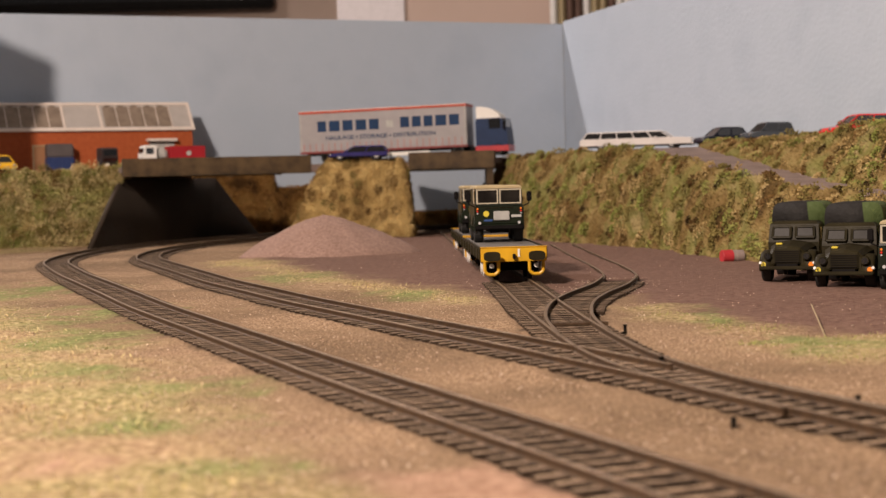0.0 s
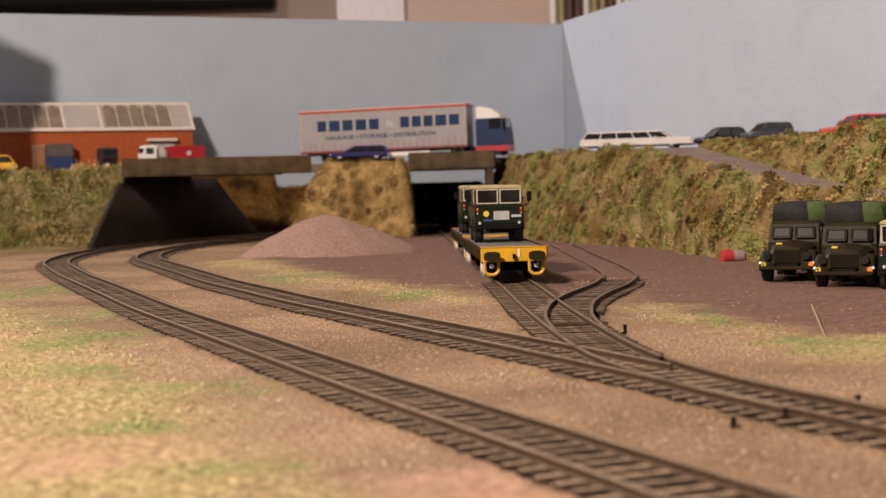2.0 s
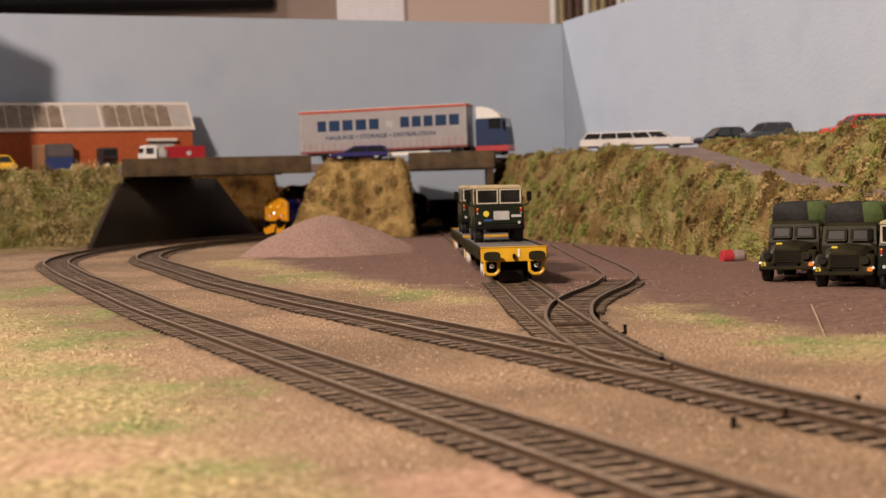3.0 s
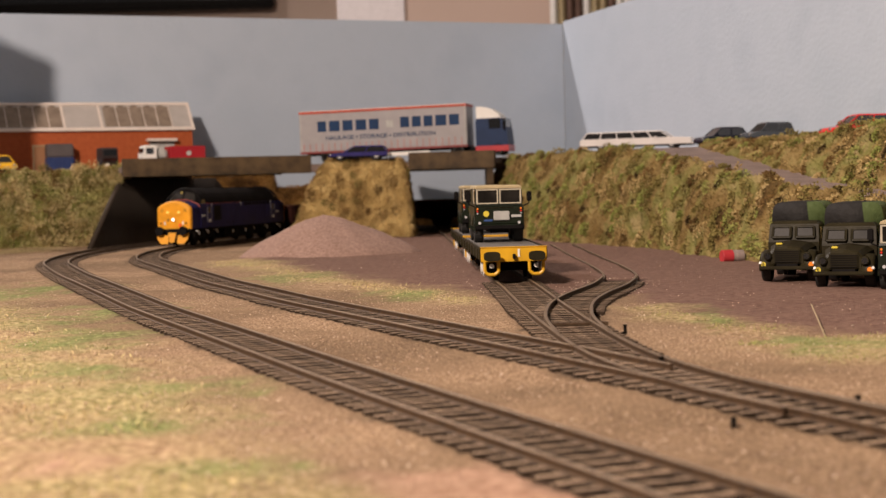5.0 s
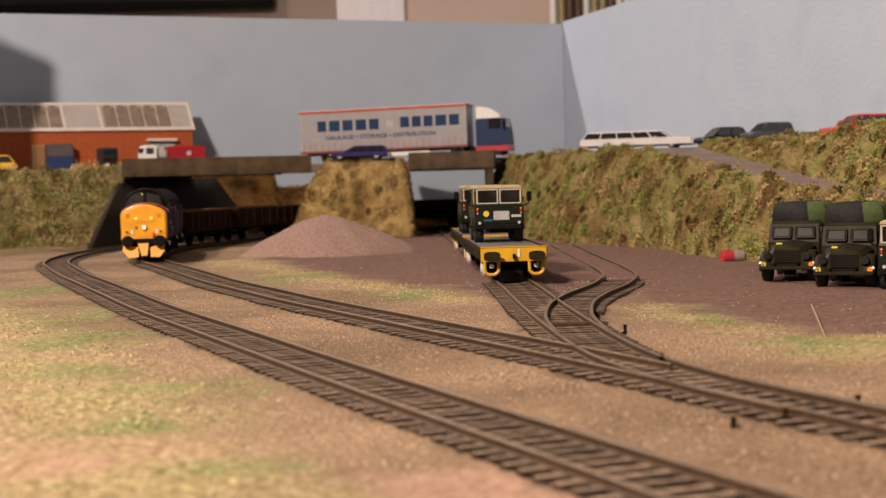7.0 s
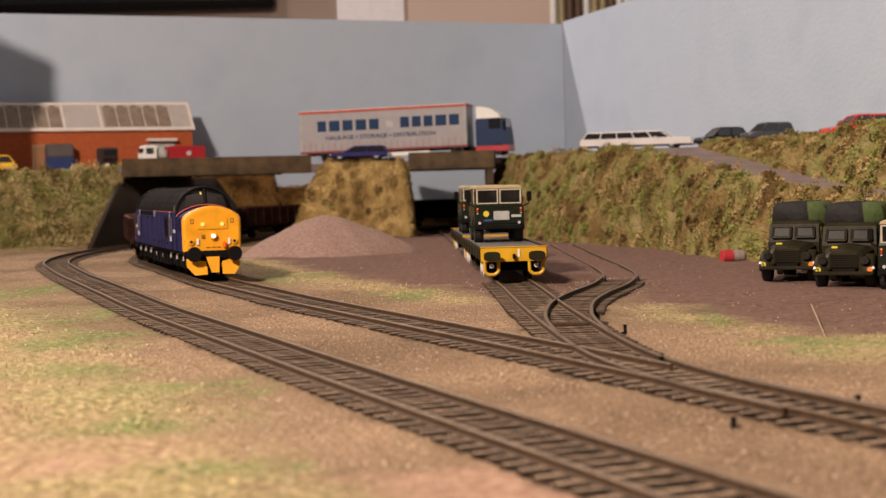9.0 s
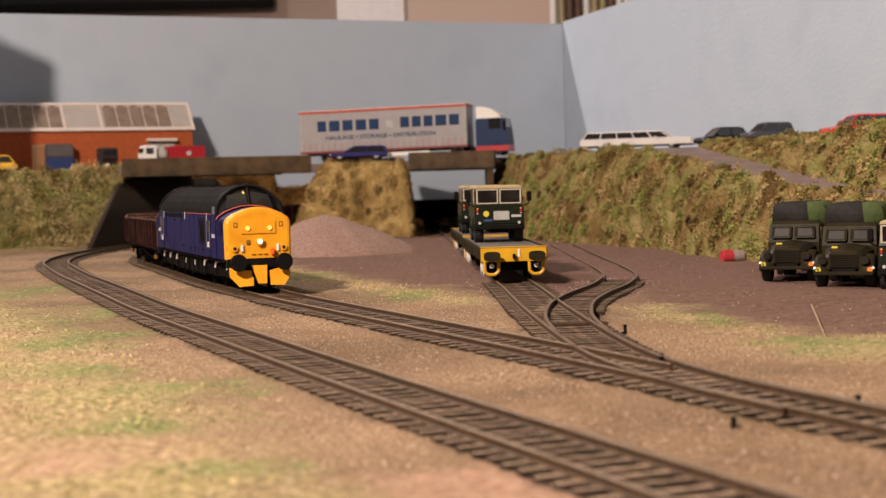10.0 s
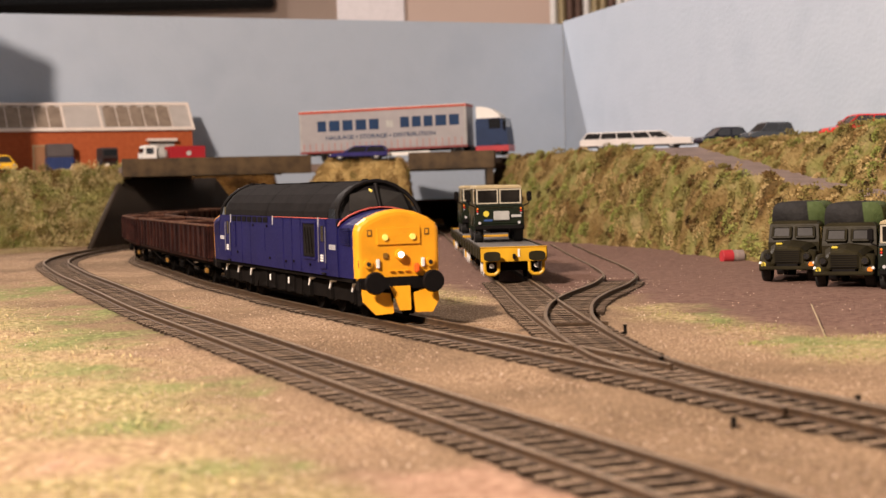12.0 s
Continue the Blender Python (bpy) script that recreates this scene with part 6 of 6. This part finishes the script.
corner = bpy.data.objects["embankment_corner"]
on_corner = lambda c, q, me: (c[:, 2] > -4) & (c[:, 0] > -440) & (c[:, 1] < 1640) & (q[:, 2] < 0.9)
for count, size, fibres, mat, label in ((150, (5, 10), 130, F_STRAW, "pale straw clumps on the bank at the bridge end"), (120, (4, 9), 120, F_OLIVE, "olive clumps on the bank at the bridge end"),
                                        (90, (4, 9), 110, F_MOSS, "yellow-green clumps on the bank at the bridge end"), (60, (3, 7), 90, F_RUSTY, "brown clumps on the bank at the bridge end")):
    puffs(corner, count, size, fibres, mat, label, "grass", on_corner, (1.4, 3.2), (0.6, 1.4))
middle = bpy.data.objects["embankment_middle"]
on_middle = lambda c, q, me: (c[:, 2] > -2) & (c[:, 1] < 1660)
for count, size, fibres, mat, label in ((150, (3, 7), 110, F_HAY, "straw-coloured clumps on the middle bank"), (50, (3, 6), 90, F_RUSTY, "brownish clumps on the middle bank"), (36, (3, 6), 90, F_OLIVE, "olive clumps on the middle bank")):
    puffs(middle, count, size, fibres, mat, label, "grass", on_middle, (1.2, 2.8), (0.4, 1.0))
for name in ("embankment_far", "embankment_end"):
    puffs(bpy.data.objects[name], 60, (4, 9), 90, F_RUSSET, "russet undergrowth clumps behind the tracks", "bush", lambda c, q, me: c[:, 2] > -2, (1.5, 3.2), (0.5, 1.2))


def ground_fibres(n, polys, length, width, mat, label, cut):
    out = []
    for g in polys:
        xs, ys = [a for a, _ in g], [b for _, b in g]
        for _ in range(n):
            # denser near the camera, where single fibres show
            x, y = rng.uniform(min(xs), max(xs)), min(ys) + (max(ys) - min(ys)) * rng.random() ** 1.25
            if abs(x) > 0.33 * y + 40:
                continue
            if track_distance(x, y) < 17:
                continue
            if ground_mask(x, y)[1] * (0.75 + 0.7 * wob(x, y, 4, 0.06)) > cut + 0.25 * rng.random():
                out.append((x, y, -3.0))
    pts = np.array(out)
    return tuft_mesh("ground_grass", pts, np.tile([0, 0, 1.0], (len(pts), 1)), length, width, 1.1, mat, label, rng=rng)


ground_fibres(9000, GRASS[1:2], (0.9, 2.1), (0.15, 0.4), F_GREEN, "fresh green static grass at the yard edge", 0.3)
ground_fibres(16000, GRASS[:1], (0.9, 2.1), (0.15, 0.4), F_STRAW, "pale yellow-green static grass beside the yard", 0.3)
ground_fibres(34000, GRASS[2:3], (1.0, 2.6), (0.22, 0.5), F_GRASS, "pale green static grass in the foreground", 0.35)


def grit():
    """Loose stones and chips on the ground and between the sleepers."""
    verts, faces = [], []
    n = 0
    while n < 15000:
        y = 216 + 1144 * rng.random() ** 1.6
        x = rng.uniform(-0.33, 0.33) * y
        a, g = ground_mask(x, y)
        d = track_distance(x, y)
        if rng.random() > (0.16 if d < 12 else 0.9 if d < 22 else 0.45 - 0.41 * a):
            continue
        r = rng.uniform(0.12, 0.42) * (1.4 if rng.random() < 0.06 else 1)
        z = -3.5 if d < 12 else -3.3 + 0.8 * a + 0.9 * g
        base = len(verts)
        for k in range(4):
            t = 2 * math.pi * k / 4 + rng.random()
            verts.append(((x + r * math.cos(t)) * MM, (y + r * math.sin(t)) * MM, (z + rng.uniform(-0.2, 0.2) * r) * MM))
        verts.append(((x + rng.uniform(-0.4, 0.4) * r) * MM, y * MM, (z + r * rng.uniform(0.25, 0.55)) * MM))
        verts.append((x * MM, y * MM, (z - r) * MM))
        faces += [(base + k, base + (k + 1) % 4, base + 4) for k in range(4)] + [(base + (k + 1) % 4, base + k, base + 5) for k in range(4)]
        n += 1
    me = bpy.data.meshes.new("grit")
    me.from_pydata(verts, [], faces)
    me.materials.append(F_GRIT)
    tagged(new("loose_grit", me), "loose pale grit and chippings round the tracks", "gravel", kind="stuff")


grit()


# ---- what moves ----
RUN = [(0, -938), (0.6, -882), (3, -642), (5, -400), (6, -272), (7, -130), (9, 140), (10, 260), (11, 365), (12, 461)]


def run_at(t):
    """Smooth distance of the locomotive's middle along the inner track (Catmull-Rom over uneven times)."""
    ts = [a for a, _ in RUN]
    vs = [b for _, b in RUN]
    i = max(0, min(len(ts) - 2, sum(1 for a in ts[1:-1] if a <= t)))

    def slope(k):
        a, b = max(0, k - 1), min(len(ts) - 1, k + 1)
        return (vs[b] - vs[a]) / (ts[b] - ts[a])

    h = ts[i + 1] - ts[i]
    u = (t - ts[i]) / h
    m0, m1 = slope(i) * h, slope(i + 1) * h
    return (2 * u ** 3 - 3 * u * u + 1) * vs[i] + (u ** 3 - 2 * u * u + u) * m0 + (3 * u * u - 2 * u ** 3) * vs[i + 1] + (u ** 3 - u * u) * m1


def on_track(s, base):
    """Pose of a vehicle whose pivots, base mm apart, follow the track, raised 0.3 mm to fit the view."""
    a, b = inner(s + base / 2)[0], inner(s - base / 2)[0]
    c = (a + b) / 2
    return place(c.x, c.y, 0.3, math.degrees(math.atan2((a - b).y, (a - b).x)))


def motions():
    times = [k * 0.25 for k in range(49)]
    walk(LOCO, [(t, on_track(run_at(t), 148)) for t in times])
    for bogie, c in FOLLOW:
        rows = []
        for t in times:
            s = run_at(t)
            m = on_track(s, 148)
            h = inner(s + c)[1]
            rel = (m.to_3x3().inverted() @ Vector((*heading(h), 0)))
            rows.append((t, place(c, 0, 0, math.degrees(math.atan2(rel.y, rel.x)))))
        walk(bogie, rows)
    for k, w in enumerate(WAGONS):
        walk(w, [(t, on_track(run_at(t) - 123 - 73 - k * 146, 84)) for t in times])
    fine = [k / 10 for k in range(121)]
    for w in [o for o in bpy.data.objects if o.name.split(".")[0] == "wheelset"]:
        x, z = w.location.x / MM, w.location.z / MM
        walk(w, [(t, place(x, 0, z, 0, 0, math.degrees((run_at(t) - RUN[0][1]) / z))) for t in fine])


motions()
